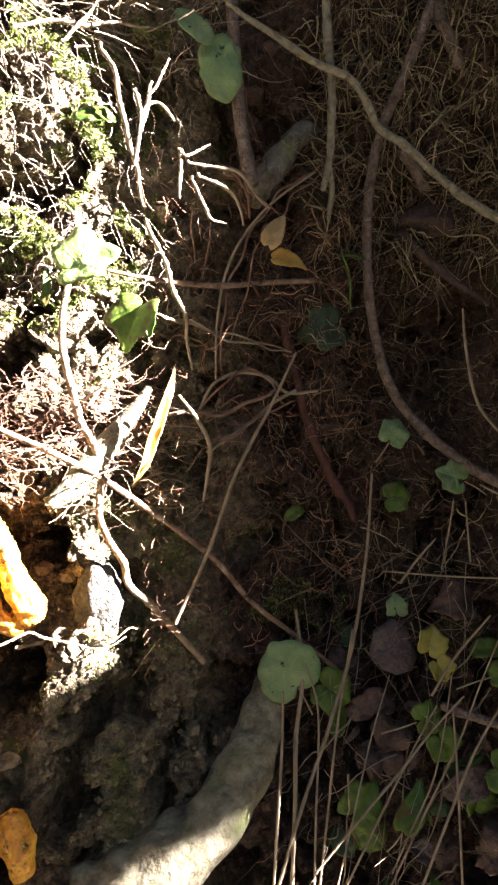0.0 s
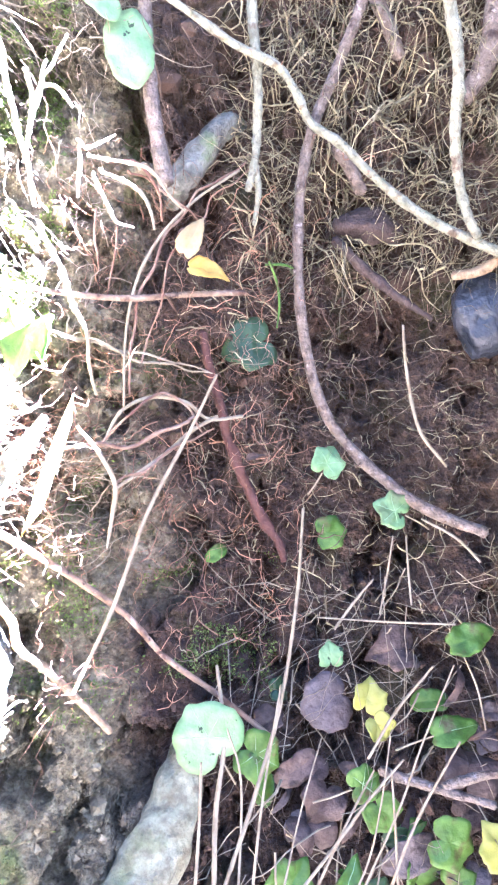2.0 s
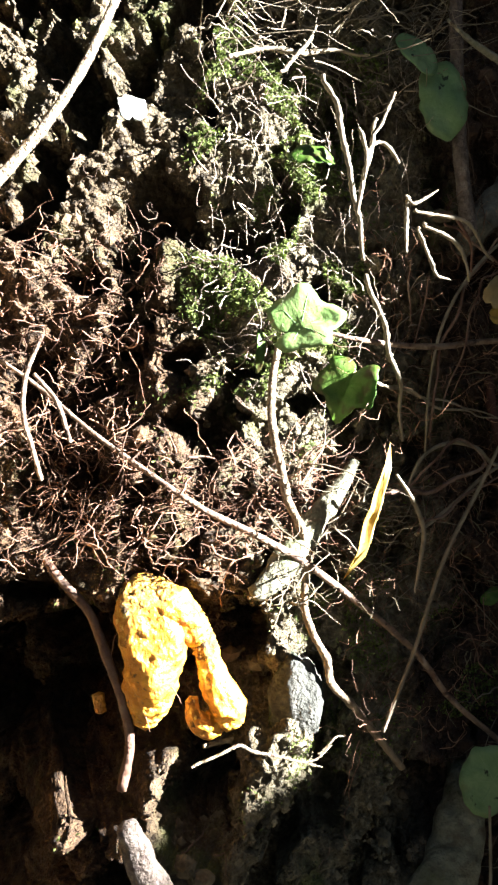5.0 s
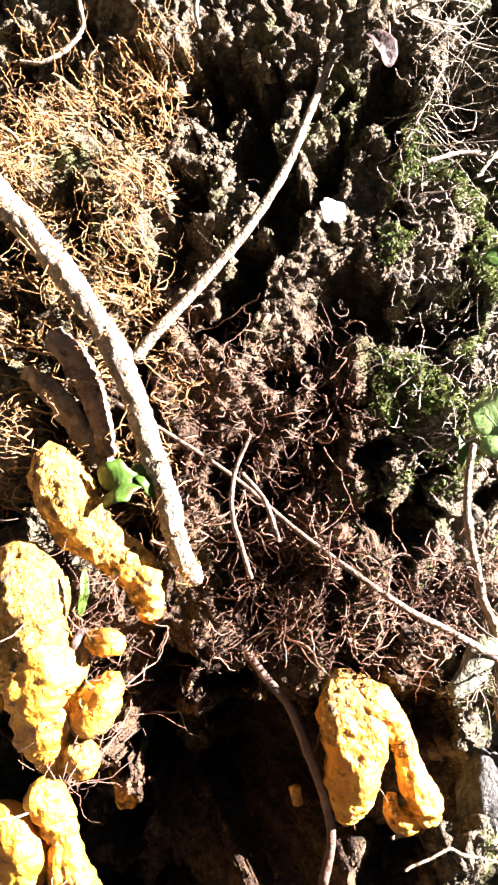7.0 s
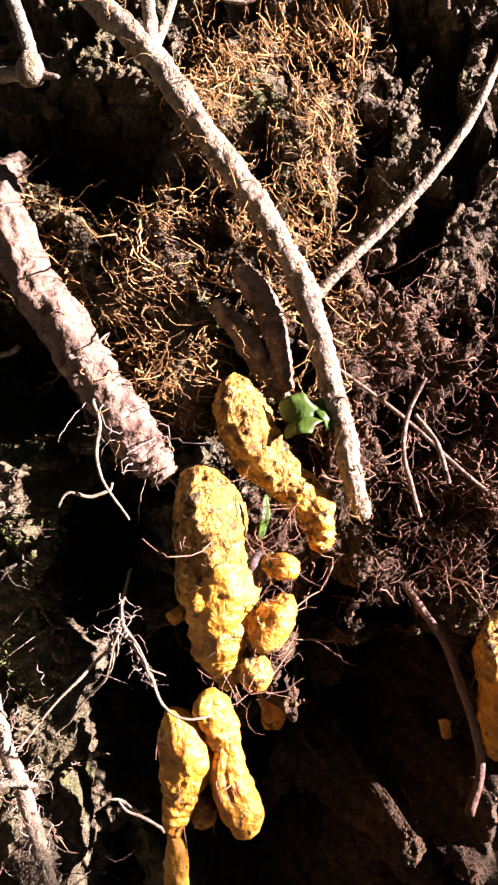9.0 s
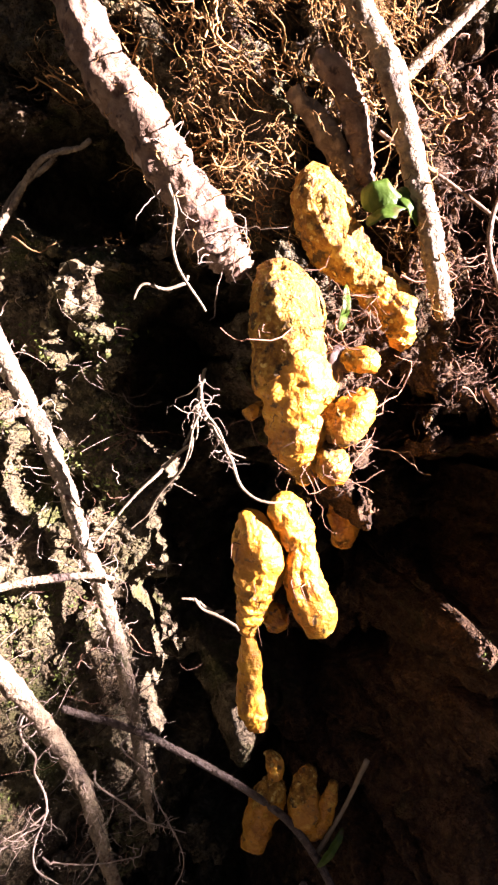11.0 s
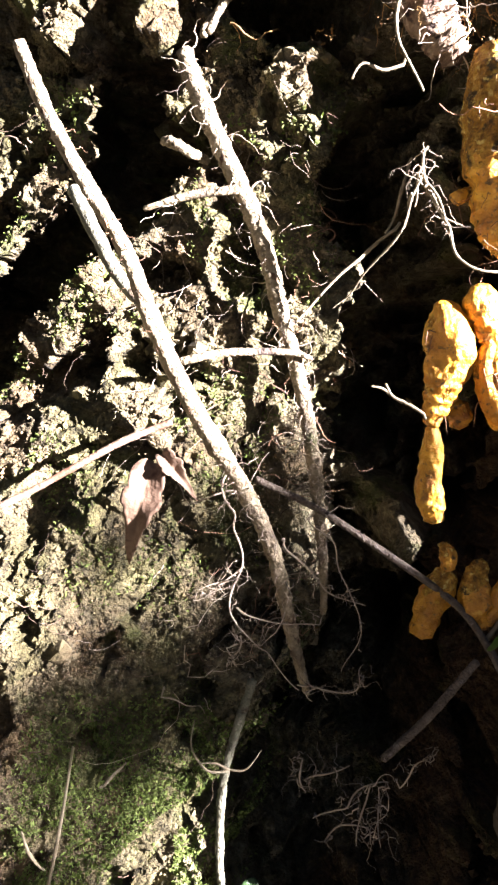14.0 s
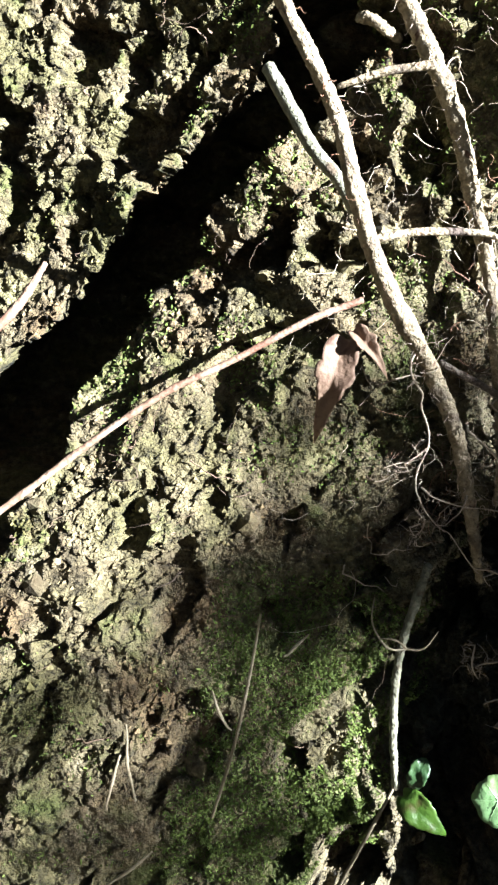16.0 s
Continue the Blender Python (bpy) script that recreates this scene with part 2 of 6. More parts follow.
def warm_middle(m, warm):
    """Reddish, peaty earth in the middle of the bank, grey clay to either side: a tint by place on the bank."""
    n, link = m.node_tree.nodes, m.node_tree.links
    bsdf = n["Principled BSDF"]
    src = bsdf.inputs["Base Color"].links[0].from_socket
    co = n.new("ShaderNodeTexCoord")
    nz = n.new("ShaderNodeTexNoise")
    nz.inputs["Scale"].default_value, nz.inputs["Detail"].default_value = 9, 4
    link.new(co.outputs["Object"], nz.inputs["Vector"])
    add = n.new("ShaderNodeMix")
    add.data_type, add.blend_type = "RGBA", "ADD"
    add.inputs["Factor"].default_value = 0.25
    link.new(co.outputs["Object"], add.inputs["A"])
    link.new(nz.outputs["Color"], add.inputs["B"])
    sep = n.new("ShaderNodeSeparateXYZ")
    link.new(add.outputs["Result"], sep.inputs[0])
    shift = n.new("ShaderNodeMath")
    shift.operation = "ADD"
    shift.inputs[1].default_value = 0.185
    link.new(sep.outputs["X"], shift.inputs[0])
    away = n.new("ShaderNodeMath")
    away.operation = "ABSOLUTE"
    link.new(shift.outputs[0], away.inputs[0])
    mr = n.new("ShaderNodeMapRange")
    mr.inputs["From Min"].default_value, mr.inputs["From Max"].default_value = 0.18, 0.09
    link.new(away.outputs[0], mr.inputs["Value"])
    mix = n.new("ShaderNodeMix")
    mix.data_type, mix.blend_type = "RGBA", "MULTIPLY"
    low = n.new("ShaderNodeMapRange")
    low.inputs["From Min"].default_value, low.inputs["From Max"].default_value = 1.42, 1.26
    low.inputs["To Min"].default_value = 0.35
    link.new(sep.outputs["Z"], low.inputs["Value"])
    both = n.new("ShaderNodeMath")
    both.operation = "MULTIPLY"
    link.new(mr.outputs["Result"], both.inputs[0])
    link.new(low.outputs["Result"], both.inputs[1])
    link.new(both.outputs[0], mix.inputs["Factor"])
    link.new(src, mix.inputs["A"])
    mix.inputs["B"].default_value = (*warm, 1)
    # multiplied darker and more purple towards the bank's right end, by x
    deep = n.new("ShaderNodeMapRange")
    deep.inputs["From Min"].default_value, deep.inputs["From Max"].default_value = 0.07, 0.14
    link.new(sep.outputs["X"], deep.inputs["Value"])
    recess_tone = n.new("ShaderNodeMix")
    recess_tone.data_type, recess_tone.blend_type = "RGBA", "MULTIPLY"
    link.new(deep.outputs["Result"], recess_tone.inputs["Factor"])
    link.new(mix.outputs["Result"], recess_tone.inputs["A"])
    recess_tone.inputs["B"].default_value = (0.42, 0.30, 0.32, 1)
    # a film of algae and damp on the clay beyond the hollow
    clay = n.new("ShaderNodeMapRange")
    clay.inputs["From Min"].default_value, clay.inputs["From Max"].default_value = -0.36, -0.44
    link.new(sep.outputs["X"], clay.inputs["Value"])
    patch = n.new("ShaderNodeTexNoise")
    patch.inputs["Scale"].default_value, patch.inputs["Detail"].default_value = 13, 6
    link.new(co.outputs["Object"], patch.inputs["Vector"])
    tone = n.new("ShaderNodeValToRGB")
    tone.color_ramp.elements[0].position, tone.color_ramp.elements[0].color = 0.36, (0.72, 0.58, 0.47, 1)
    tone.color_ramp.elements[1].position, tone.color_ramp.elements[1].color = 0.68, (0.58, 0.62, 0.38, 1)
    tone.color_ramp.elements.new(0.47).color = (0.88, 0.83, 0.77, 1)
    tone.color_ramp.elements.new(0.56).color = (0.78, 0.78, 0.60, 1)
    link.new(patch.outputs["Fac"], tone.inputs["Fac"])
    film = n.new("ShaderNodeMix")
    film.data_type, film.blend_type = "RGBA", "MULTIPLY"
    link.new(clay.outputs["Result"], film.inputs["Factor"])
    link.new(recess_tone.outputs["Result"], film.inputs["A"])
    link.new(tone.outputs["Color"], film.inputs["B"])
    link.new(film.outputs["Result"], bsdf.inputs["Base Color"])
    return m


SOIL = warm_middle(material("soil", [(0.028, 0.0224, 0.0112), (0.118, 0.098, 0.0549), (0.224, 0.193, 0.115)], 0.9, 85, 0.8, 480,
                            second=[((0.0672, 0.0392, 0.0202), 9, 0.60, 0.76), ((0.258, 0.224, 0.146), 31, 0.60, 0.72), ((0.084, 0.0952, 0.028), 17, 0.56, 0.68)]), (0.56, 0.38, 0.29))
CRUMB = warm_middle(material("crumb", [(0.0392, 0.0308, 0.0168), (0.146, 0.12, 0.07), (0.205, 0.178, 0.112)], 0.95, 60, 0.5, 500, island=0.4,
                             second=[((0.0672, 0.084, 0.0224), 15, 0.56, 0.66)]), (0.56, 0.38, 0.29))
rough_relief(SOIL, 190, 0.8)
GROUND = material("ground", [(0.0224, 0.0168, 0.0112), (0.0504, 0.042, 0.0224)], 0.95, 3, 0.5, 40)
BARK_PALE = material("bark_pale", [(0.106, 0.0784, 0.0448), (0.213, 0.168, 0.104), (0.302, 0.252, 0.168)], 0.75, 110, 1.0, 300,
                     second=[((0.084, 0.0448, 0.0252), 130, 0.61, 0.70), ((0.056, 0.0392, 0.028), 28, 0.58, 0.70), ((0.0896, 0.101, 0.0392), 20, 0.62, 0.74)])
BARK_PINK = material("bark_pink", [(0.0782, 0.0474, 0.0285), (0.157, 0.104, 0.0662), (0.217, 0.158, 0.105)], 0.8, 60, 1.0, 160,
                     second=[((0.0737, 0.0376, 0.0232), 55, 0.56, 0.66), ((0.268, 0.205, 0.149), 90, 0.60, 0.70), ((0.0303, 0.0178, 0.0125), 110, 0.60, 0.68)])
BARK_BROWN = material("bark_brown", [(0.0504, 0.0364, 0.0252), (0.106, 0.0812, 0.0616), (0.168, 0.137, 0.106)], 0.75, 130, 0.9, 350,
                      second=[((0.0336, 0.0196, 0.014), 80, 0.58, 0.68), ((0.202, 0.168, 0.146), 160, 0.62, 0.72)])
BARK_GREY = material("bark_grey", [(0.084, 0.0812, 0.0504), (0.157, 0.151, 0.101), (0.224, 0.213, 0.151)], 0.8, 110, 0.9, 300,
                     second=[((0.0784, 0.056, 0.0336), 70, 0.57, 0.67), ((0.0896, 0.106, 0.0448), 25, 0.60, 0.72)])
BARK_LOG = material("bark_log", [(0.0392, 0.0364, 0.028), (0.0952, 0.0924, 0.07), (0.168, 0.162, 0.129)], 0.85, 75, 1.0, 160,
                    second=[((0.0448, 0.0336, 0.0252), 45, 0.55, 0.64), ((0.056, 0.0784, 0.0224), 30, 0.60, 0.70)])
BARK_BLEACHED = material("bark_bleached", [(0.06, 0.055, 0.032), (0.145, 0.138, 0.086), (0.225, 0.218, 0.145)], 0.85, 75, 1.0, 170,
                         second=[((0.084, 0.07, 0.04), 40, 0.60, 0.70), ((0.1, 0.115, 0.045), 22, 0.56, 0.70)])
BARK_DARK = material("bark_dark", [(0.0224, 0.014, 0.0112), (0.0616, 0.042, 0.0336)], 0.85, 90, 0.8, 250)
BARK_RED = material("bark_red", [(0.0336, 0.014, 0.0101), (0.084, 0.0364, 0.0269)], 0.8, 90, 0.5, 350)
ORANGE_ROOT = material("orange_root", [(0.084, 0.056, 0.0308), (0.185, 0.132, 0.0756), (0.263, 0.207, 0.129)], 0.75, 120, 0.5, 350)
STICK = material("stick", [(0.078, 0.04, 0.025), (0.145, 0.09, 0.058), (0.2, 0.148, 0.106)], 0.7, 60, 0.5, 300, second=[((0.09, 0.042, 0.024), 25, 0.5, 0.64)])
STRAW = material("straw", [(0.0984, 0.076, 0.0442), (0.177, 0.144, 0.091), (0.246, 0.206, 0.138)], 0.65, 60, 0.2, 500)
ROOTLET = material("rootlet", [(0.119, 0.0568, 0.0323), (0.237, 0.136, 0.0806)], 0.8, 80, 0, island=0.75)
ROOTLET_GOLD = material("rootlet_gold", [(0.211, 0.103, 0.0302), (0.363, 0.219, 0.0804)], 0.8, 80, 0, island=0.75)
ROOTLET_PALE = material("rootlet_pale", [(0.213, 0.157, 0.106), (0.347, 0.291, 0.224)], 0.8, 80, 0, island=0.5)
GRASS_OLD = material("grass_old", [(0.085, 0.072, 0.036), (0.26, 0.225, 0.13)], 0.75, 80, 0, island=0.6)
ROOTLET_DARK = material("rootlet_dark", [(0.056, 0.0336, 0.0224), (0.134, 0.0952, 0.0616)], 0.85, 80, 0, island=0.6)
MOSS = material("moss", [(0.046, 0.063, 0.012), (0.105, 0.138, 0.029), (0.185, 0.22, 0.073)], 0.8, 60, 0, island=0.5, thin=0.3)
TUBER = material("tuber", [(0.302, 0.11, 0.007), (0.486, 0.22, 0.0126), (0.648, 0.37, 0.0315)], 0.5, 38, 0.7, 260, wax=0.10,
                 second=[((0.238, 0.0912, 0.0105), 55, 0.57, 0.68), ((0.67, 0.41, 0.056), 95, 0.62, 0.74), ((0.0972, 0.0513, 0.0126), 150, 0.61, 0.68), ((0.216, 0.114, 0.0245), 300, 0.60, 0.70)])
TUBER.node_tree.nodes["Principled BSDF"].inputs["Specular IOR Level"].default_value = 0.5
CRUST = material("tuber_crust", [(0.09, 0.0432, 0.0084), (0.32, 0.157, 0.0175), (0.56, 0.367, 0.063)], 0.7, 130, 1.0, 330, wax=0.06,
                 second=[((0.07, 0.0432, 0.014), 90, 0.56, 0.64), ((0.62, 0.475, 0.14), 210, 0.58, 0.68)])
LEAF = material("leaf", [(0.0256, 0.0614, 0.00768), (0.0614, 0.123, 0.0154), (0.107, 0.179, 0.0333)], 0.42, 40, 0.3, 200, thin=0.32,
                second=[((0.0614, 0.0512, 0.0154), 60, 0.54, 0.66)])
LEAF_PALE = material("leaf_pale", [(0.077, 0.15, 0.055), (0.126, 0.21, 0.085), (0.182, 0.266, 0.119)], 0.45, 40, 0.3, 200, thin=0.2,
                     second=[((0.084, 0.098, 0.035), 24, 0.57, 0.70), ((0.021, 0.035, 0.014), 110, 0.66, 0.69)])
LEAF_LIGHT = material("leaf_light", [(0.13, 0.225, 0.056), (0.22, 0.31, 0.105)], 0.38, 60, 0.3, 200, thin=0.2)
VEIN = material("vein", [(0.126, 0.21, 0.091), (0.189, 0.273, 0.126)], 0.5, 60, 0)
LEAF_YELLOW = material("leaf_yellow", [(0.212, 0.212, 0.0253), (0.303, 0.283, 0.0708)], 0.5, 60, 0.2, 200, thin=0.3)
LEAF_GOLD = material("leaf_gold", [(0.3, 0.175, 0.024), (0.42, 0.3, 0.07)], 0.5, 60, 0.2, 200, thin=0.3)
LEAF_STRAW = material("leaf_straw", [(0.2, 0.142, 0.055), (0.31, 0.24, 0.115)], 0.6, 50, 0.4, 200, thin=0.25, second=[((0.2, 0.11, 0.04), 40, 0.58, 0.7)])
LEAF_DRY = material("leaf_dry", [(0.0263, 0.0158, 0.0116), (0.063, 0.0394, 0.0289), (0.115, 0.0788, 0.0577)], 0.65, 45, 0.6, 200, thin=0.12,
                    second=[((0.0263, 0.0158, 0.0105), 80, 0.57, 0.67)])
LEAF_WHITE = material("leaf_white", [(0.42, 0.434, 0.385), (0.525, 0.532, 0.49)], 0.5, 60, 0.2, 200, thin=0.2)
LEAF_TAN = material("leaf_tan", [(0.118, 0.07, 0.045), (0.22, 0.145, 0.095)], 0.7, 60, 0.5, 200, thin=0.15, second=[((0.06, 0.028, 0.016), 70, 0.54, 0.64)])
LEAF_DARK = material("leaf_dark", [(0.014, 0.035, 0.0126), (0.035, 0.063, 0.021)], 0.4, 60, 0.3, 200, thin=0.1)
LEAF_GREY = material("leaf_grey", [(0.0302, 0.0232, 0.0212), (0.0706, 0.0554, 0.0529), (0.111, 0.0907, 0.0857)], 0.6, 45, 0.6, 200, thin=0.1,
                    second=[((0.0302, 0.0202, 0.0151), 90, 0.56, 0.66)])
SLATE = material("slate", [(0.0084, 0.0101, 0.0134), (0.028, 0.0314, 0.0392)], 0.28, 60, 0.6, 160)
STONE = material("stone", [(0.0224, 0.0224, 0.0168), (0.056, 0.056, 0.0448), (0.112, 0.109, 0.0896)], 0.95, 90, 1.0, 320,
                 second=[((0.0392, 0.0616, 0.014), 26, 0.55, 0.66)])

BOULDER = material("boulder", [(0.0139, 0.0104, 0.00694), (0.0417, 0.0312, 0.0208), (0.0732, 0.0573, 0.0399)], 0.9, 35, 0.8, 160,
                   second=[((0.0347, 0.0243, 0.0156), 20, 0.54, 0.66)])


# ---- mesh builders ----
def mesh_object(name, verts, faces, mat, parent=None, label="", smooth=True):
    me = bpy.data.meshes.new(name)
    me.from_pydata([tuple(v) for v in verts], [], faces)
    me.materials.append(mat)
    if smooth:
        me.polygons.foreach_set("use_smooth", [True] * len(me.polygons))
    me.update()
    ob = new(name, me)
    if parent:
        ob.parent = parent
    if label:
        ob["label"] = label
    return ob


def thing(name, label, category, group=""):
    """An empty that carries the parts of one thing."""
    return tagged(new(name), label, category, group)


def spline(points, steps):
    """A smooth line through the points (Catmull-Rom), as an array."""
    p = np.array([tuple(v) for v in points], float)
    p = np.vstack([2 * p[0] - p[1], p, 2 * p[-1] - p[-2]])
    out = []
    count = len(p) - 3
    for s in np.linspace(0, count, steps):
        i = min(int(s), count - 1)
        u = s - i
        a, b, c, d = p[i], p[i + 1], p[i + 2], p[i + 3]
        out.append(0.5 * (2 * b + (c - a) * u + (2 * a - 5 * b + 4 * c - d) * u * u + (3 * b - a - 3 * c + d) * u ** 3))
    return np.array(out)


def tube(name, points, radii, mat, parent=None, label="", sides=10, steps=0, rough=0.10, knots=0.0, wander=0.0, flat=1.0):
    """A rounded, slightly uneven tube along points (x, z, lift); radii are spread evenly along it."""
    pts = [place(*p) if len(p) == 3 and not isinstance(p, Vector) else p for p in points]
    length = sum((b - a).length for a, b in zip(pts, pts[1:]))
    steps = steps or max(6, min(90, int(length / (np.mean(radii) * 0.9))))
    line = spline(pts, steps)
    seed = (pts[0].x * 37.1 + pts[0].z * 91.7) * 10
    rad = np.interp(np.linspace(0, 1, steps), np.linspace(0, 1, len(radii)), radii)
    s = np.linspace(0, length, steps)
    if wander:
        for axis in range(3):
            line[:, axis] += wander * perlin(s, s * 0 + seed + axis * 7, 28, axis) * np.minimum(1, np.arange(steps) / 3)
    verts, faces = [], []
    tangent = np.gradient(line, axis=0)
    tangent /= np.linalg.norm(tangent, axis=1)[:, None] + 1e-9
    side = np.cross(tangent[0], (0.13, -0.9, 0.31))
    ang = np.linspace(0, 2 * np.pi, sides, endpoint=False)
    for j in range(steps):
        side = side - tangent[j] * (side @ tangent[j])
        side /= np.linalg.norm(side) + 1e-9
        up = np.cross(tangent[j], side)
        r = rad[j] * (1 + rough * perlin(np.cos(ang) * 0.9 + seed, np.sin(ang) * 0.9 + s[j] / (rad[j] * 2.2 + 1e-6), 1.0, 3)
                      + 0.6 * rough * perlin(np.cos(ang) * 3 + seed, s[j] / (rad[j] * 0.7 + 1e-6) + ang * 0, 1.0, 6))
        if knots:
            r = r * (1 + knots * max(0, math.sin(s[j] / rad[j] * 0.55 + seed)) ** 6)
        for a, rr in zip(ang, np.broadcast_to(r, ang.shape)):
            verts.append(line[j] + side * math.cos(a) * rr + up * math.sin(a) * rr * flat)
    for j in range(steps - 1):
        for a in range(sides):
            b = (a + 1) % sides
            faces.append((j * sides + a, j * sides + b, (j + 1) * sides + b, (j + 1) * sides + a))
    for j, sign in ((0, -1), (steps - 1, 1)):
        verts.append(line[j] + tangent[j] * rad[j] * 0.5 * sign)
        c = len(verts) - 1
        for a in range(sides):
            b = (a + 1) % sides
            faces.append((c, j * sides + b, j * sides + a) if sign < 0 else (c, j * sides + a, j * sides + b))
    return mesh_object(name, verts, faces, mat, parent, label)


def strands(name, starts, heading, length, radius, mat, curl=0.6, droop=0.0, joints=10, lift=0.006, out=0.01, seed=1, kink=1.0):
    """Many fine strands as one mesh: each wanders off from its start over the bank; heading in radians on the face."""
    r = np.random.RandomState(seed)
    starts = starts[broad(starts[:, 0], starts[:, 1]) - face(starts[:, 0], starts[:, 1]) < 0.04]
    n = len(starts)
    x, z = starts.T.copy()
    ang = heading + r.randn(n) * curl
    ln = length * (0.35 + 1.6 * r.rand(n) ** 3)
    rad = radius * (0.45 + 1.2 * r.rand(n) ** 4)
    turn = r.randn(n) * min(curl, 1.4) * 0.45 * kink
    lifts = lift * r.rand(n)
    outs = out * r.randn(n) / joints
    pts = []
    def skin(x, z):
        return np.minimum(relief(x, z), face(x, z) + 0.022)
    y = skin(x, z)
    for j in range(joints):
        pts.append(np.stack([x, np.minimum(y, skin(x, z)) - lifts, z], -1))
        ang = ang + turn / joints * 2 + r.randn(n) * min(curl, 1.2) * 0.30 * kink * (1 + 2.5 * (r.rand(n) < 0.15))
        ang = ang + droop * np.sin(-np.pi / 2 - ang) / joints
        x, z = x + np.cos(ang) * ln / joints, z + np.sin(ang) * ln / joints
        lifts = lifts + outs + 0.0015 * r.randn(n)
        y = 0.6 * y + 0.4 * skin(x, z)
    pts = np.stack(pts, 1)
    tan = np.gradient(pts, axis=1)
    tan /= np.linalg.norm(tan, axis=2)[..., None] + 1e-9
    a = np.cross(tan, (0.21, -0.93, 0.29))
    a /= np.linalg.norm(a, axis=2)[..., None] + 1e-9
    b = np.cross(tan, a)
    taper = np.linspace(1, 0.35, joints)[None, :, None] * rad[:, None, None]
    rings = np.stack([pts + taper * (a * math.cos(q) + b * math.sin(q)) for q in (0.0, 2.094, 4.189)], 2)
    verts = rings.reshape(-1, 3)
    base = (np.arange(n)[:, None] * joints + np.arange(joints - 1)[None]).ravel() * 3
    quads = np.concatenate([np.stack([base + q, base + (q + 1) % 3, base + 3 + (q + 1) % 3, base + 3 + q], -1) for q in range(3)])
    return mesh_object(name, verts.tolist(), quads.tolist(), mat)


def scatter(n, x0, x1, z0, z1, seed, freq=0.0, keep=0.0):
    """Random places in a stretch of the bank; with freq, only where a noise exceeds keep, so that they clump."""
    r = np.random.RandomState(seed)
    p = np.stack([r.uniform(x0, x1, n), r.uniform(z0, z1, n)], -1)
    edge = np.minimum(np.minimum(p[:, 0] - x0, x1 - p[:, 0]) / (x1 - x0), np.minimum(p[:, 1] - z0, z1 - p[:, 1]) / (z1 - z0))
    p = p[r.rand(n) < np.clip(edge * 8, 0.1, 1)]
    p = p[(cleft(p[:, 0], p[:, 1])[1] < 0.004) & (pit(p[:, 0], p[:, 1]) < 0.05)]
    if freq:
        p = p[fbm(p[:, 0], p[:, 1], freq, 2, seed) > keep]
    return p


# ---- the bank ----
xs = np.concatenate([np.linspace(-12, -4.2, 12), np.linspace(-4, -1.1, 30)[:-1], np.arange(-1.1, 0.36, 0.0018), np.linspace(0.38, 4, 60), np.linspace(4.3, 12, 12)])
zs = np.concatenate([np.linspace(-0.2, 0.28, 20)[:-1], np.arange(0.28, 1.5, 0.0018), np.linspace(1.52, 2.6, 40)])
gx, gz = np.meshgrid(xs, zs)
gy = relief(gx, gz)
# the land behind its brow and beneath its foot
gy[-1], gz[-1] = 9.0, 2.7
gy[0] = 1.4
near = ramp(-1.1, -1.0, gx) * ramp(0.36, 0.32, gx)
vx = gx + near * (0.003 * perlin(gx, gz, 70, 20) + 0.0015 * perlin(gx, gz, 210, 22))
vz = gz + near * (0.003 * perlin(gx, gz, 70, 21) + 0.0015 * perlin(gx, gz, 210, 23))
vx = vx - 0.65 * cleft(gx, gz)[1] - 0.45 * np.minimum(pit(gx, gz), 0.2)
vx = vx + near * (0.004 * perlin(gy, gz, 45, 24) + 0.003 * perlin(gy, gx + gz, 110, 25))
vz = vz + near * (0.004 * perlin(gx, gy, 45, 26) + 0.003 * perlin(gx - gz, gy, 110, 27))
verts = np.stack([vx, gy, vz], -1).reshape(-1, 3)
rows, cols = gx.shape
idx = (np.arange(rows - 1)[:, None] * cols + np.arange(cols - 1)[None]).ravel()
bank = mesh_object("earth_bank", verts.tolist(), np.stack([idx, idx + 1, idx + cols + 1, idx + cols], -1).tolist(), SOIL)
tagged(bank, "steep bank of dark crumbly earth and grey clay", "earth bank", kind="structure")

ground = mesh_object("ground", [(-60, -60, 0), (60, -60, 0), (60, 60, 0), (-60, 60, 0)], [(0, 1, 2, 3)], GROUND)
tagged(ground, "dark bare earth at the foot of the bank", "ground", kind="structure")

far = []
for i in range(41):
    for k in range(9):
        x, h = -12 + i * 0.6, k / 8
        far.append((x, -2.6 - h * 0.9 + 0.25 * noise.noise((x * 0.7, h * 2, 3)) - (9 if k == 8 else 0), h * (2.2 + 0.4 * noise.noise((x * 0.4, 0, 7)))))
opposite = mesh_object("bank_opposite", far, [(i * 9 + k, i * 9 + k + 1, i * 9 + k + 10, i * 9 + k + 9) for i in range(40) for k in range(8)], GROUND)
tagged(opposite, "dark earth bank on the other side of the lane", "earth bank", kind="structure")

# an unseen rise towards the sun, added to keep sunlight off the ground
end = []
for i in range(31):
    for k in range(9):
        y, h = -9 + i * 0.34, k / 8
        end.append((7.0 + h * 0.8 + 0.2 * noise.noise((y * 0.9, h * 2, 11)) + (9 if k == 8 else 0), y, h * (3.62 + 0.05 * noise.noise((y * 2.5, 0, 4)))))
shade_bank = mesh_object("shade_bank", end, [(i * 9 + k, i * 9 + k + 1, i * 9 + k + 10, i * 9 + k + 9) for i in range(30) for k in range(8)], GROUND)
tagged(shade_bank, "unseen dark earth bank added to shade the ground", "earth bank", kind="structure")

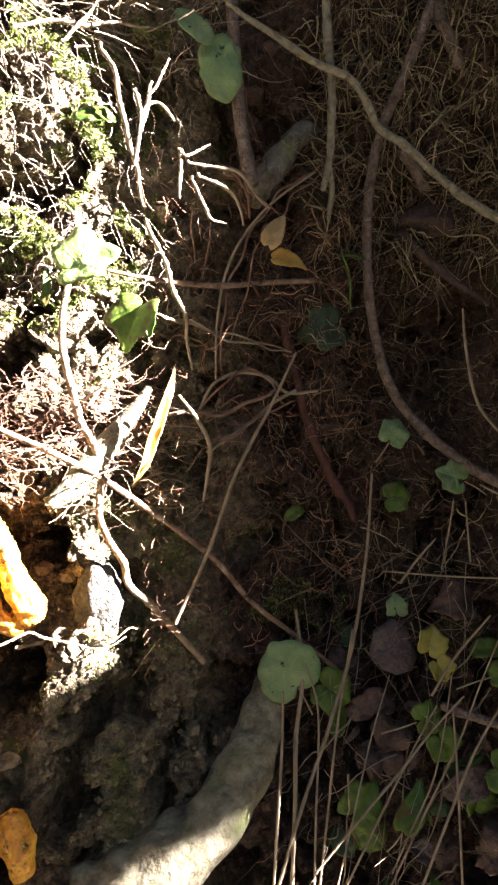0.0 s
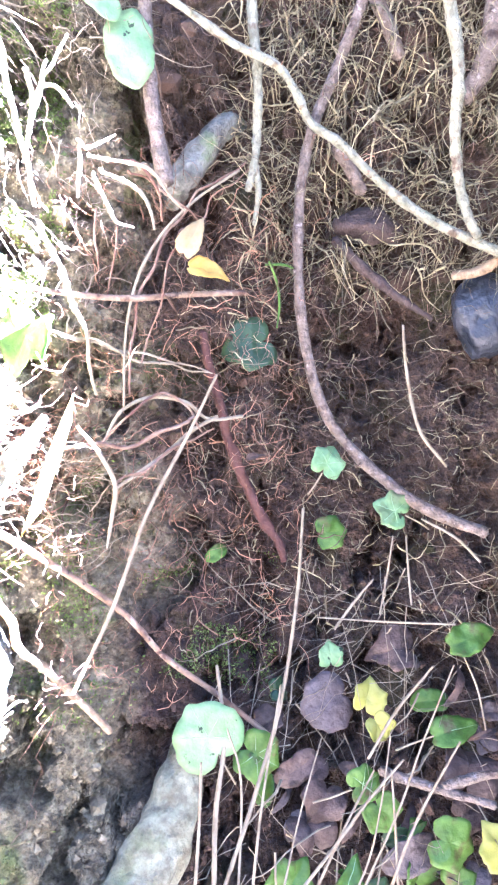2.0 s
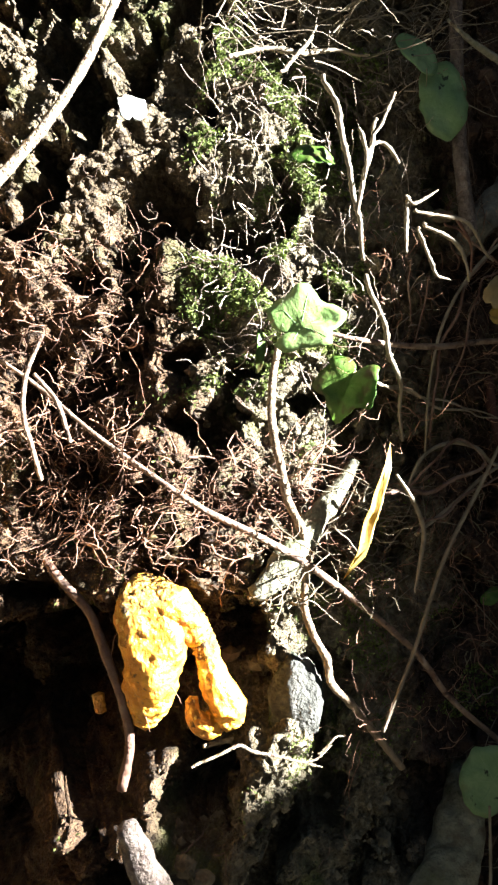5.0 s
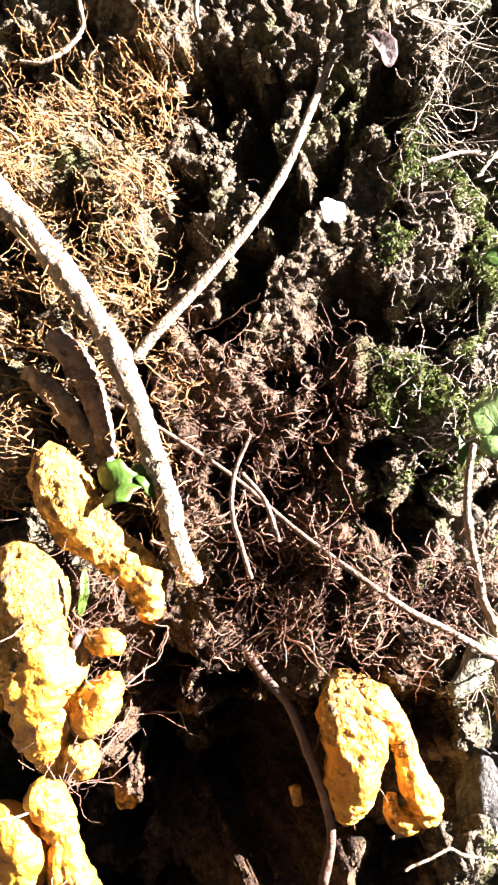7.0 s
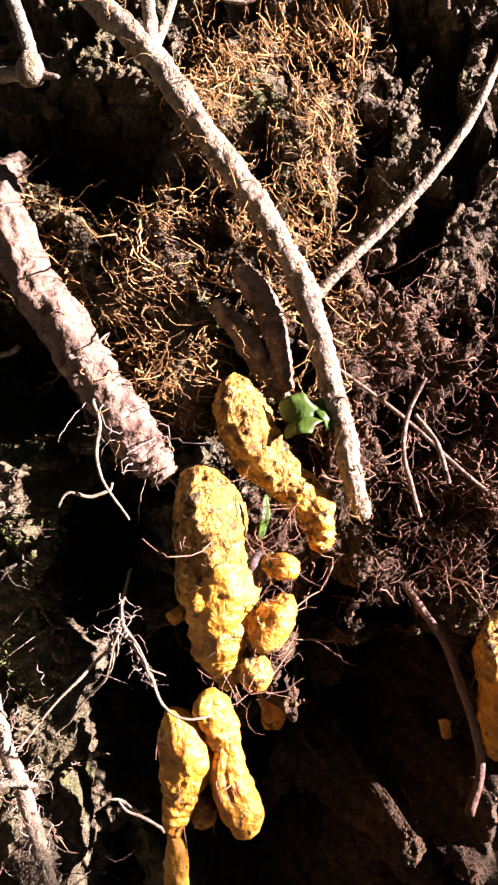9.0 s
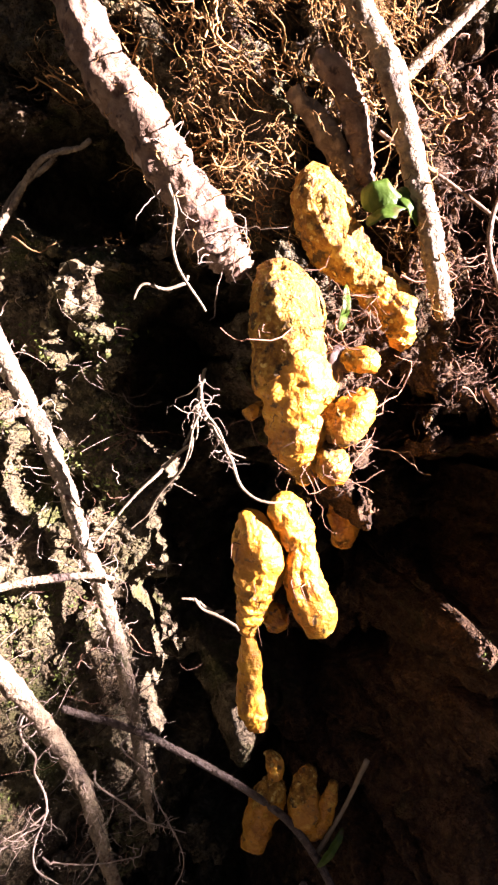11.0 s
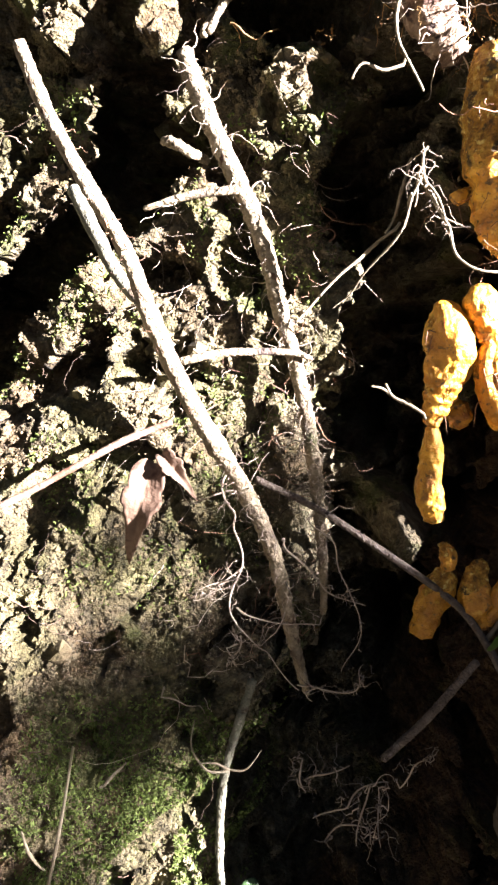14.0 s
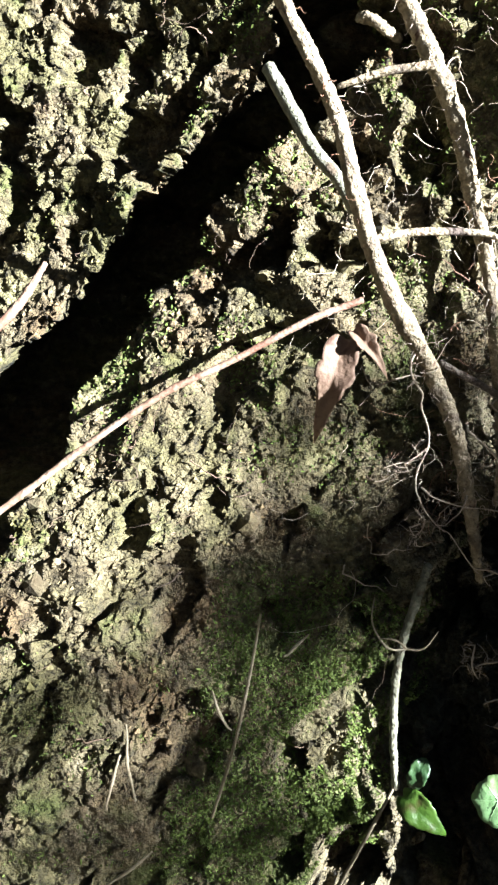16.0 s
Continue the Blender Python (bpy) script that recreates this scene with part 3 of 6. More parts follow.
# crumbs of earth on the face
BALL = bmesh.new()
bmesh.ops.create_icosphere(BALL, subdivisions=1, radius=1)
BALL_V = np.array([v.co[:] for v in BALL.verts])
BALL_F = np.array([[v.index for v in f.verts] for f in BALL.faces])
BALL.free()
CHIP_V = np.array(((1, 0, 0), (-1, 0, 0), (0, 1, 0), (0, -1, 0), (0, 0, 1), (0, 0, -1)), float)
CHIP_F = np.array([(a, c, e) if (a + c + e) % 2 == 0 else (c, a, e) for a in (0, 1) for c in (2, 3) for e in (4, 5)])


def crumbs(name, where, size, mat, seed, sink=0.2, form=(BALL_V, BALL_F)):
    form_v, form_f = form
    r = np.random.RandomState(seed)
    n = len(where)
    x, z = where.T
    y = relief(x, z)
    s = size * (0.35 + 1.3 * r.rand(n) ** 3)
    shape = form_v[None] * (0.7 + 0.5 * r.rand(n, len(form_v), 1)) * (0.7 + 0.6 * r.rand(n, 1, 3))
    v = shape * s[:, None, None] + np.stack([x, y + s * sink, z], -1)[:, None]
    f = form_f[None] + (np.arange(n) * len(form_v))[:, None, None]
    return mesh_object(name, v.reshape(-1, 3).tolist(), f.reshape(-1, 3).tolist(), mat, smooth=False)


def by_slope(p, keep, seed):
    """Thin places out, so that steep walls keep as many to the surface as flat ground."""
    e = 0.002
    slope = np.hypot(relief(p[:, 0] + e, p[:, 1]) - relief(p[:, 0] - e, p[:, 1]), relief(p[:, 0], p[:, 1] + e) - relief(p[:, 0], p[:, 1] - e)) / (2 * e)
    r = np.random.RandomState(seed)
    slope = np.where((cleft(p[:, 0], p[:, 1])[1] > 0.004) | (pit(p[:, 0], p[:, 1]) > 0.012), -1, slope)
    return p[(slope >= 0) & (r.rand(len(p)) < np.clip(np.sqrt(1 + slope ** 2) / 6, 0, 1) * keep)]


tagged(crumbs("soil_crumbs", by_slope(scatter(260000, -0.98, 0.33, 0.3, 1.48, 31, 20, -0.2), 1.0, 5), 0.0022, CRUMB, 3, form=(CHIP_V, CHIP_F)),
       "loose brown crumbs of earth on the bank", "soil", kind="stuff")
tagged(crumbs("soil_grains", by_slope(scatter(120000, -0.98, -0.42, 0.3, 1.25, 35, 26, -0.1), 1.0, 6), 0.0015, CRUMB, 5, form=(CHIP_V, CHIP_F)),
       "fine sandy grains of clay on the bank", "soil", kind="stuff")
tagged(crumbs("soil_clods", scatter(1800, -0.98, 0.33, 0.3, 1.48, 33, 9, -0.1), 0.0065, CRUMB, 4),
       "larger dark clods of earth on the bank", "soil", kind="stuff")

def fringe(parent, line, n, length, radius, mat, seed, start=0.0, end=1.0, thick=0.006, droop=0.5):
    """Fine rootlets that sprout all along a root: one part of it."""
    r = np.random.RandomState(seed)
    axis = spline([place(*p) for p in line], 60)
    k = (np.clip(r.uniform(start, end, n), 0, 1) * 59).astype(int)
    way = r.randn(n, 3)
    way[:, 1] -= 0.4
    way /= np.linalg.norm(way, axis=1)[:, None]
    p = axis[k] + way * thick * 0.8
    ln = length * (0.3 + 1.5 * r.rand(n) ** 3)
    joints, pts = 9, []
    for j in range(joints):
        pts.append(p)
        p = p + way * (ln / joints)[:, None]
        way = way + r.randn(n, 3) * 0.55
        way[:, 2] -= droop * 0.2
        way[:, 1] += 0.10
        way /= np.linalg.norm(way, axis=1)[:, None]
    pts = np.stack(pts, 1)
    tan = np.gradient(pts, axis=1)
    tan /= np.linalg.norm(tan, axis=2)[..., None] + 1e-9
    a = np.cross(tan, (0.21, -0.93, 0.29))
    a /= np.linalg.norm(a, axis=2)[..., None] + 1e-9
    b = np.cross(tan, a)
    rad = radius * (0.5 + 1.1 * r.rand(n) ** 3)
    taper = np.linspace(1, 0.3, joints)[None, :, None] * rad[:, None, None]
    rings = np.stack([pts + taper * (a * math.cos(q) + b * math.sin(q)) for q in (0.0, 2.094, 4.189)], 2)
    base = (np.arange(n)[:, None] * joints + np.arange(joints - 1)[None]).ravel() * 3
    quads = np.concatenate([np.stack([base + q, base + (q + 1) % 3, base + 3 + (q + 1) % 3, base + 3 + q], -1) for q in range(3)])
    return tagged(mesh_object("rootlets", rings.reshape(-1, 3).tolist(), quads.tolist(), mat, parent), kind="stuff")


# ---- woody roots and stems ----
def weathered(ob, amount=0.0011):
    """Flaking bark: fine lumps, cracks and loose scales along a stem."""
    me = ob.data
    normals = [v.normal.copy() for v in me.vertices]
    for v, n in zip(me.vertices, normals):
        c = v.co
        flake = noise.noise(c * 190) + 0.7 * noise.noise(c * 430)
        v.co = c + n * amount * (0.8 * flake + 0.9 * max(0.0, noise.noise(c * 120 + Vector((5, 0, 0)))) ** 2 - 0.8 * (abs(noise.noise(c * 260)) < 0.06))
    me.update()
    return ob


stem_a = thing("woody_root", "thick pale woody root running down the bank", "root", "woody roots")
STEM_A = [(-0.640, 1.435, 0.045), (-0.571, 1.377, 0.045), (-0.538, 1.350, 0.045), (-0.510, 1.325, 0.045), (-0.485, 1.297, 0.045), (-0.454, 1.261, 0.045), (-0.429, 1.235, 0.045), (-0.407, 1.207, 0.045), (-0.390, 1.183, 0.045), (-0.374, 1.150, 0.045), (-0.360, 1.112, 0.045), (-0.347, 1.082, 0.045), (-0.337, 1.048, 0.045), (-0.328, 1.022, 0.020)]
weathered(tube("main_root", STEM_A, [0.0092, 0.0092, 0.0090, 0.0086, 0.0084, 0.0086, 0.0080, 0.0066], BARK_PALE, stem_a, sides=22, steps=230, rough=0.18, knots=0.08))
weathered(tube("side_root", [(-0.546, 1.450, 0.045), (-0.527, 1.377, 0.045), (-0.518, 1.351, 0.045), (-0.508, 1.318, 0.045)], [0.0050, 0.0054, 0.0057, 0.0064], BARK_PALE, stem_a, sides=16, steps=80))
tube("side_root", [(-0.502, 1.440, 0.045), (-0.508, 1.371, 0.045), (-0.511, 1.332, 0.045)], [0.0029, 0.0033, 0.0036], BARK_PALE, stem_a)
tube("side_root", [(-0.259, 1.413, 0.010), (-0.270, 1.378, 0.010), (-0.285, 1.327, 0.010), (-0.305, 1.285, 0.010), (-0.326, 1.253, 0.010), (-0.350, 1.220, 0.010), (-0.368, 1.197, 0.010), (-0.383, 1.174, 0.010)], [0.003, 0.0036, 0.004, 0.0045], BARK_PALE, stem_a, "thin straight pale side root", rough=0.14)
tagged(weathered(tube("woody_root", [(-0.434, 1.185, 0.020), (-0.417, 1.168, 0.020), (-0.404, 1.141, 0.020), (-0.394, 1.105, 0.020)], [0.008, 0.010, 0.009, 0.006], BARK_PINK, sides=24, steps=90, rough=0.2), 0.0009),
       "short stout pinkish root stub behind the pale root", "root", "woody roots")
tagged(weathered(tube("woody_root", [(-0.450, 1.160, 0.015), (-0.424, 1.135, 0.015), (-0.401, 1.105, 0.015), (-0.388, 1.094, 0.015)], [0.006, 0.008, 0.007, 0.004], ORANGE_ROOT, sides=24, steps=90, rough=0.35), 0.0009),
       "split orange-brown root with frayed wood", "root", "woody roots")
stout = thing("woody_root", "thick broken pale pink root with frayed end", "root", "woody roots")
weathered(tube("main_root", [(-0.650, 1.265, -0.030), (-0.628, 1.232, 0.010), (-0.603, 1.199, 0.030), (-0.575, 1.159, 0.030), (-0.549, 1.133, 0.030), (-0.525, 1.104, 0.030), (-0.502, 1.075, 0.030), (-0.481, 1.050, 0.030), (-0.466, 1.033, 0.030)], [0.014, 0.015, 0.016, 0.0175, 0.017, 0.0165, 0.0155, 0.010], BARK_PINK, stout, sides=40, steps=150, rough=0.24, knots=0.05), 0.0010)
fringe(stout, [(-0.603, 1.199, 0.030), (-0.575, 1.159, 0.030), (-0.549, 1.133, 0.030), (-0.525, 1.104, 0.030), (-0.502, 1.075, 0.030), (-0.481, 1.050, 0.030), (-0.466, 1.033, 0.030)], 90, 0.03, 0.0006, ROOTLET_GOLD, 71, 0.15, 0.85, 0.016)
fringe(stout, [(-0.603, 1.199, 0.030), (-0.575, 1.159, 0.030), (-0.549, 1.133, 0.030), (-0.525, 1.104, 0.030), (-0.502, 1.075, 0.030), (-0.481, 1.050, 0.030), (-0.466, 1.033, 0.030)], 110, 0.034, 0.0007, ROOTLET_PALE, 72, 0.45, 1.0, 0.014)
fringe(stem_a, STEM_A, 260, 0.025, 0.0007, ROOTLET_GOLD, 73, 0.1, 1.0, 0.007)
stem_c = thing("woody_root", "long pale woody root with side shoots on grey clay", "root", "woody roots")
weathered(tube("main_root", [(-0.658, 1.017, 0.020), (-0.641, 0.989, 0.020), (-0.620, 0.960, 0.020), (-0.598, 0.930, 0.020), (-0.578, 0.901, 0.020), (-0.561, 0.868, 0.020), (-0.548, 0.837, 0.020), (-0.535, 0.810, 0.020), (-0.523, 0.778, 0.020), (-0.512, 0.745, 0.020), (-0.502, 0.711, 0.020), (-0.492, 0.672, 0.020)] + [(-0.487, 0.645, 0.012), (-0.484, 0.615, 0.0)], [0.0066, 0.0070, 0.0068, 0.0062, 0.0058, 0.0054, 0.005, 0.0038, 0.0025], BARK_PALE, stem_c, sides=20, steps=240, rough=0.16, knots=0.10), 0.0008)
fringe(stem_c, [(-0.658, 1.017, 0.020), (-0.641, 0.989, 0.020), (-0.620, 0.960, 0.020), (-0.598, 0.930, 0.020), (-0.578, 0.901, 0.020), (-0.561, 0.868, 0.020), (-0.548, 0.837, 0.020), (-0.535, 0.810, 0.020), (-0.523, 0.778, 0.020), (-0.512, 0.745, 0.020), (-0.502, 0.711, 0.020), (-0.492, 0.672, 0.020)], 200, 0.025, 0.0006, ROOTLET_PALE, 74, 0.0, 1.0, 0.005)
fringe(stem_c, [(-0.658, 1.017, 0.020), (-0.641, 0.989, 0.020), (-0.620, 0.960, 0.020), (-0.598, 0.930, 0.020), (-0.578, 0.901, 0.020), (-0.561, 0.868, 0.020), (-0.548, 0.837, 0.020), (-0.535, 0.810, 0.020), (-0.523, 0.778, 0.020), (-0.512, 0.745, 0.020), (-0.502, 0.711, 0.020), (-0.492, 0.672, 0.020)], 70, 0.035, 0.0007, ROOTLET_PALE, 75, 0.75, 1.0, 0.005)
tube("side_root", [(-0.652, 0.898, 0.030), (-0.624, 0.912, 0.030), (-0.592, 0.922, 0.030)], [0.002, 0.003, 0.0034], BARK_PALE, stem_c)
stem_d = thing("woody_root", "long pale woody root slanting across grey clay", "root", "woody roots")
weathered(tube("main_root", [(-0.696, 0.972, 0.145), (-0.669, 0.932, 0.135), (-0.639, 0.892, 0.120), (-0.621, 0.862, 0.100), (-0.609, 0.826, 0.078), (-0.595, 0.787, 0.050), (-0.576, 0.756, 0.042), (-0.552, 0.724, 0.040), (-0.530, 0.691, 0.040), (-0.514, 0.660, 0.040), (-0.497, 0.616, 0.040)] + [(-0.487, 0.585, 0.03), (-0.480, 0.560, 0.015)], [0.0042, 0.0046, 0.0050, 0.0062, 0.0070, 0.0060, 0.0056, 0.0046, 0.003], BARK_PALE, stem_d, sides=20, steps=240, rough=0.14, knots=0.12), 0.0008)
for line, r in (([(-0.558, 0.728, 0.042), (-0.553, 0.715, 0.045), (-0.543, 0.687, 0.050), (-0.535, 0.658, 0.050), (-0.531, 0.633, 0.050), (-0.526, 0.613, 0.050), (-0.506, 0.601, 0.050), (-0.483, 0.577, 0.045)], 0.0013),
                ([(-0.535, 0.658, 0.050), (-0.546, 0.641, 0.045), (-0.560, 0.640, 0.035)], 0.0009),
                ([(-0.531, 0.633, 0.050), (-0.519, 0.621, 0.045), (-0.491, 0.618, 0.045), (-0.477, 0.628, 0.040)], 0.0010),
                ([(-0.525, 0.613, 0.050), (-0.526, 0.596, 0.045), (-0.532, 0.588, 0.035)], 0.0009),
                ([(-0.515, 0.680, 0.040), (-0.503, 0.668, 0.045), (-0.479, 0.652, 0.050), (-0.450, 0.644, 0.050)], 0.0013),
                ([(-0.500, 0.700, 0.030), (-0.488, 0.685, 0.045), (-0.469, 0.659, 0.050), (-0.448, 0.623, 0.050), (-0.452, 0.587, 0.040)], 0.0009),
                ([(-0.483, 0.577, 0.045), (-0.447, 0.577, 0.045), (-0.437, 0.595, 0.035)], 0.0010)):
    tube("side_root", line, [r * 0.7, r * 0.55, r * 0.3], ROOTLET_PALE, stem_d, sides=6, rough=0.2, knots=0.3, wander=0.011)
    fringe(stem_d, line, 26, 0.022, 0.0006, ROOTLET_PALE, 300 + len(line), 0.1, 1.0, 0.001, 0.6)
fringe(stem_d, [(-0.696, 0.972, 0.145), (-0.669, 0.932, 0.135), (-0.639, 0.892, 0.120), (-0.621, 0.862, 0.100), (-0.609, 0.826, 0.078), (-0.595, 0.787, 0.050), (-0.576, 0.756, 0.042), (-0.552, 0.724, 0.040), (-0.530, 0.691, 0.040), (-0.514, 0.660, 0.040), (-0.497, 0.616, 0.040)], 60, 0.035, 0.0008, ROOTLET_PALE, 76, 0.68, 1.0, 0.005, 1.0)
fringe(stem_d, [(-0.696, 0.972, 0.145), (-0.669, 0.932, 0.135), (-0.639, 0.892, 0.120), (-0.621, 0.862, 0.100), (-0.609, 0.826, 0.078), (-0.595, 0.787, 0.050), (-0.576, 0.756, 0.042), (-0.552, 0.724, 0.040), (-0.530, 0.691, 0.040), (-0.514, 0.660, 0.040), (-0.497, 0.616, 0.040)], 90, 0.015, 0.0005, ROOTLET, 77, 0.1, 0.7, 0.004)
tube("side_root", [(-0.700, 0.903, 0.045), (-0.672, 0.873, 0.045), (-0.649, 0.848, 0.045), (-0.629, 0.832, 0.045), (-0.614, 0.813, 0.045)], [0.0055, 0.0050, 0.0050, 0.0045], BARK_GREY, stem_d, "cut greenish root stub", rough=0.16)
tube("side_root", [(-0.603, 0.797, 0.030), (-0.576, 0.808, 0.030), (-0.537, 0.815, 0.030), (-0.522, 0.813, 0.030)], [0.003, 0.003, 0.0025, 0.002], BARK_PALE, stem_d)
knot = thing("knotted_twig", "greenish twig with a round knot", "twig")
tube("shoot", [(-0.614, 1.361, 0.090), (-0.587, 1.321, 0.090), (-0.572, 1.294, 0.090)], [0.0045, 0.0048, 0.005], BARK_GREY, knot, rough=0.12)
tube("knot", [(-0.574, 1.297, 0.092), (-0.572, 1.290, 0.094), (-0.568, 1.282, 0.092)], [0.007, 0.010, 0.007], BARK_PALE, knot, rough=0.3)
tube("cross_twig", [(-0.606, 1.288, 0.090), (-0.579, 1.289, 0.090), (-0.551, 1.286, 0.090)], [0.005, 0.005, 0.0015], BARK_PALE, knot)

# vines and thinner roots
vine = thing("vine", "brown woody vine curving down the shaded bank", "vine")
tube("stem", [(0.188, 1.469, 0.030), (0.178, 1.431, 0.030), (0.167, 1.400, 0.030), (0.156, 1.371, 0.030), (0.140, 1.332, 0.030), (0.125, 1.296, 0.030), (0.116, 1.249, 0.030), (0.114, 1.200, 0.030), (0.116, 1.151, 0.030), (0.124, 1.101, 0.030), (0.139, 1.055, 0.030), (0.166, 1.020, 0.030), (0.199, 0.990, 0.030), (0.233, 0.968, 0.030), (0.275, 0.951, 0.030)], [0.0042, 0.0046, 0.0045, 0.0048, 0.0052], BARK_BROWN, vine, sides=12, rough=0.14, knots=0.15)
fringe(vine, [(0.188, 1.469, 0.030), (0.178, 1.431, 0.030), (0.167, 1.400, 0.030), (0.156, 1.371, 0.030), (0.140, 1.332, 0.030), (0.125, 1.296, 0.030), (0.116, 1.249, 0.030), (0.114, 1.200, 0.030), (0.116, 1.151, 0.030), (0.124, 1.101, 0.030), (0.139, 1.055, 0.030), (0.166, 1.020, 0.030), (0.199, 0.990, 0.030), (0.233, 0.968, 0.030), (0.275, 0.951, 0.030)], 26, 0.025, 0.0006, ROOTLET_DARK, 81, 0.1, 1.0, 0.004)
branch = thing("pale_branch", "pale greenish root crossing the brown vine", "root")
fringe(branch, [(-0.022, 1.393, 0.045), (-0.003, 1.379, 0.045), (0.019, 1.368, 0.045), (0.060, 1.346, 0.045), (0.093, 1.335, 0.045), (0.110, 1.315, 0.045), (0.123, 1.294, 0.045), (0.148, 1.281, 0.045), (0.174, 1.260, 0.045), (0.205, 1.237, 0.045), (0.235, 1.218, 0.045), (0.265, 1.203, 0.045), (0.293, 1.188, 0.045)], 14, 0.02, 0.0006, ROOTLET, 82, 0.1, 1.0, 0.003)
tube("main_root", [(-0.022, 1.393, 0.045), (-0.003, 1.379, 0.045), (0.019, 1.368, 0.045), (0.060, 1.346, 0.045), (0.093, 1.335, 0.045), (0.110, 1.315, 0.045), (0.123, 1.294, 0.045), (0.148, 1.281, 0.045), (0.174, 1.260, 0.045), (0.205, 1.237, 0.045), (0.235, 1.218, 0.045), (0.265, 1.203, 0.045), (0.293, 1.188, 0.045)], [0.0012, 0.0032, 0.0034, 0.0038, 0.0042, 0.0044], BARK_GREY, branch, sides=12, rough=0.18, knots=0.18)
tagged(tube("hanging_root", [(0.221, 1.459, 0.050), (0.228, 1.399, 0.050), (0.237, 1.361, 0.050), (0.243, 1.328, 0.050), (0.243, 1.291, 0.050), (0.249, 1.251, 0.050), (0.257, 1.225, 0.050), (0.267, 1.204, 0.050)], [0.0046, 0.005, 0.0045, 0.004], BARK_GREY, sides=10, rough=0.2, knots=0.2),
       "pale yellowish root hanging over the bank", "root", "hanging roots")
hang = thing("hanging_root", "thin grey-green root hanging with forked tip", "root", "hanging roots")
tube("main_root", [(0.070, 1.471, 0.035), (0.072, 1.410, 0.035), (0.074, 1.369, 0.035), (0.078, 1.329, 0.035), (0.078, 1.297, 0.035), (0.076, 1.265, 0.035), (0.070, 1.238, 0.035)], [0.0040, 0.0042, 0.0038, 0.003], BARK_GREY, hang, sides=10, rough=0.15, knots=0.15)
tube("side_root", [(0.076, 1.260, 0.035), (0.079, 1.237, 0.035), (0.075, 1.211, 0.035)], [0.003, 0.0026, 0.0015], BARK_GREY, hang)
tagged(tube("brown_root", [(-0.016, 1.455, 0.030), (-0.013, 1.395, 0.030), (-0.010, 1.348, 0.030), (-0.007, 1.306, 0.030), (-0.002, 1.270, 0.030), (0.005, 1.232, 0.030)], [0.005, 0.0055, 0.006, 0.0065], BARK_BROWN, rough=0.12, knots=0.1),
       "straight brown woody root against the bank", "root")
tagged(tube("root_stub", [(0.005, 1.228, -0.01)] + [(0.015, 1.245, 0.012), (0.031, 1.268, 0.012), (0.050, 1.295, 0.012)] + [(0.062, 1.312, -0.02)], [0.007, 0.0105, 0.0115, 0.0105, 0.008], BARK_LOG, sides=16, rough=0.35), "short thick broken brown root stub", "root")
tagged(tube("orange_root", [(0.253, 1.177, 0.030), (0.274, 1.180, 0.030), (0.295, 1.192, 0.030)], [0.004, 0.005, 0.0045], ORANGE_ROOT, rough=0.2), "short orange-brown bent root", "root")
for line, r in (([(0.148, 1.289, 0.015), (0.162, 1.272, 0.015), (0.173, 1.253, 0.015)], 0.006), ([(0.166, 1.455, 0.015), (0.179, 1.406, 0.015), (0.192, 1.378, 0.015), (0.200, 1.359, 0.015)], 0.006), ([(0.285, 1.463, 0.020), (0.278, 1.396, 0.020), (0.272, 1.353, 0.020), (0.255, 1.323, 0.020)], 0.009)):
    tagged(tube("back_root", line, [r, r * 1.05, r * 0.9], BARK_BROWN, rough=0.2), "brown root half buried behind fine rootlets", "root", "half buried roots")
knob = thing("knobbly_root", "dark rounded root knob with a tapering tail", "root")
tube("knob", [(0.150, 1.224, 0.012), (0.170, 1.226, 0.010), (0.192, 1.226, 0.010), (0.208, 1.218, 0.010)],
            [0.007, 0.014, 0.015, 0.009], BARK_DARK, knob, sides=18, rough=0.4)
tube("tail", [(0.148, 1.211, 0.020), (0.175, 1.187, 0.020), (0.207, 1.162, 0.020), (0.238, 1.141, 0.020)], [0.004, 0.005, 0.004, 0.002], BARK_DARK, knob, rough=0.3)
tagged(tube("red_root", [(0.032, 1.121, 0.012), (0.044, 1.073, 0.012), (0.057, 1.024, 0.012), (0.072, 0.984, 0.012), (0.092, 0.948, 0.012), (0.105, 0.925, 0.012)], [0.0036, 0.0042, 0.0045, 0.0045, 0.0035], BARK_RED, rough=0.4, wander=0.003), "rough reddish brown root on shaded earth", "root")
long_vine = tube("long_vine", [(-0.389, 1.141, 0.020), (-0.350, 1.120, 0.020), (-0.306, 1.094, 0.020), (-0.261, 1.061, 0.020), (-0.220, 1.035, 0.020), (-0.182, 1.012, 0.020), (-0.143, 0.993, 0.020), (-0.101, 0.966, 0.020), (-0.062, 0.933, 0.020)][:-1] + [(-0.030, 0.905, 0.030), (0.005, 0.861, 0.030), (0.045, 0.827, 0.030), (0.092, 0.788, 0.030)], [0.0015, 0.0015, 0.0026, 0.0026, 0.0022], BARK_PINK, sides=8, rough=0.1)
tagged(long_vine, "long thin purplish vine slanting across the bank", "vine")
tagged(tube("vine", [(-0.543, 0.720, 0.025), (-0.499, 0.702, 0.025), (-0.453, 0.679, 0.025), (-0.408, 0.658, 0.025), (-0.380, 0.643, 0.025), (-0.355, 0.620, 0.025), (-0.333, 0.593, 0.025), (-0.307, 0.562, 0.025), (-0.282, 0.533, 0.025)], [0.0026, 0.0029, 0.003, 0.0028], BARK_BROWN, sides=8, rough=0.08), "thin brown vine slanting in front of the hollow", "vine")
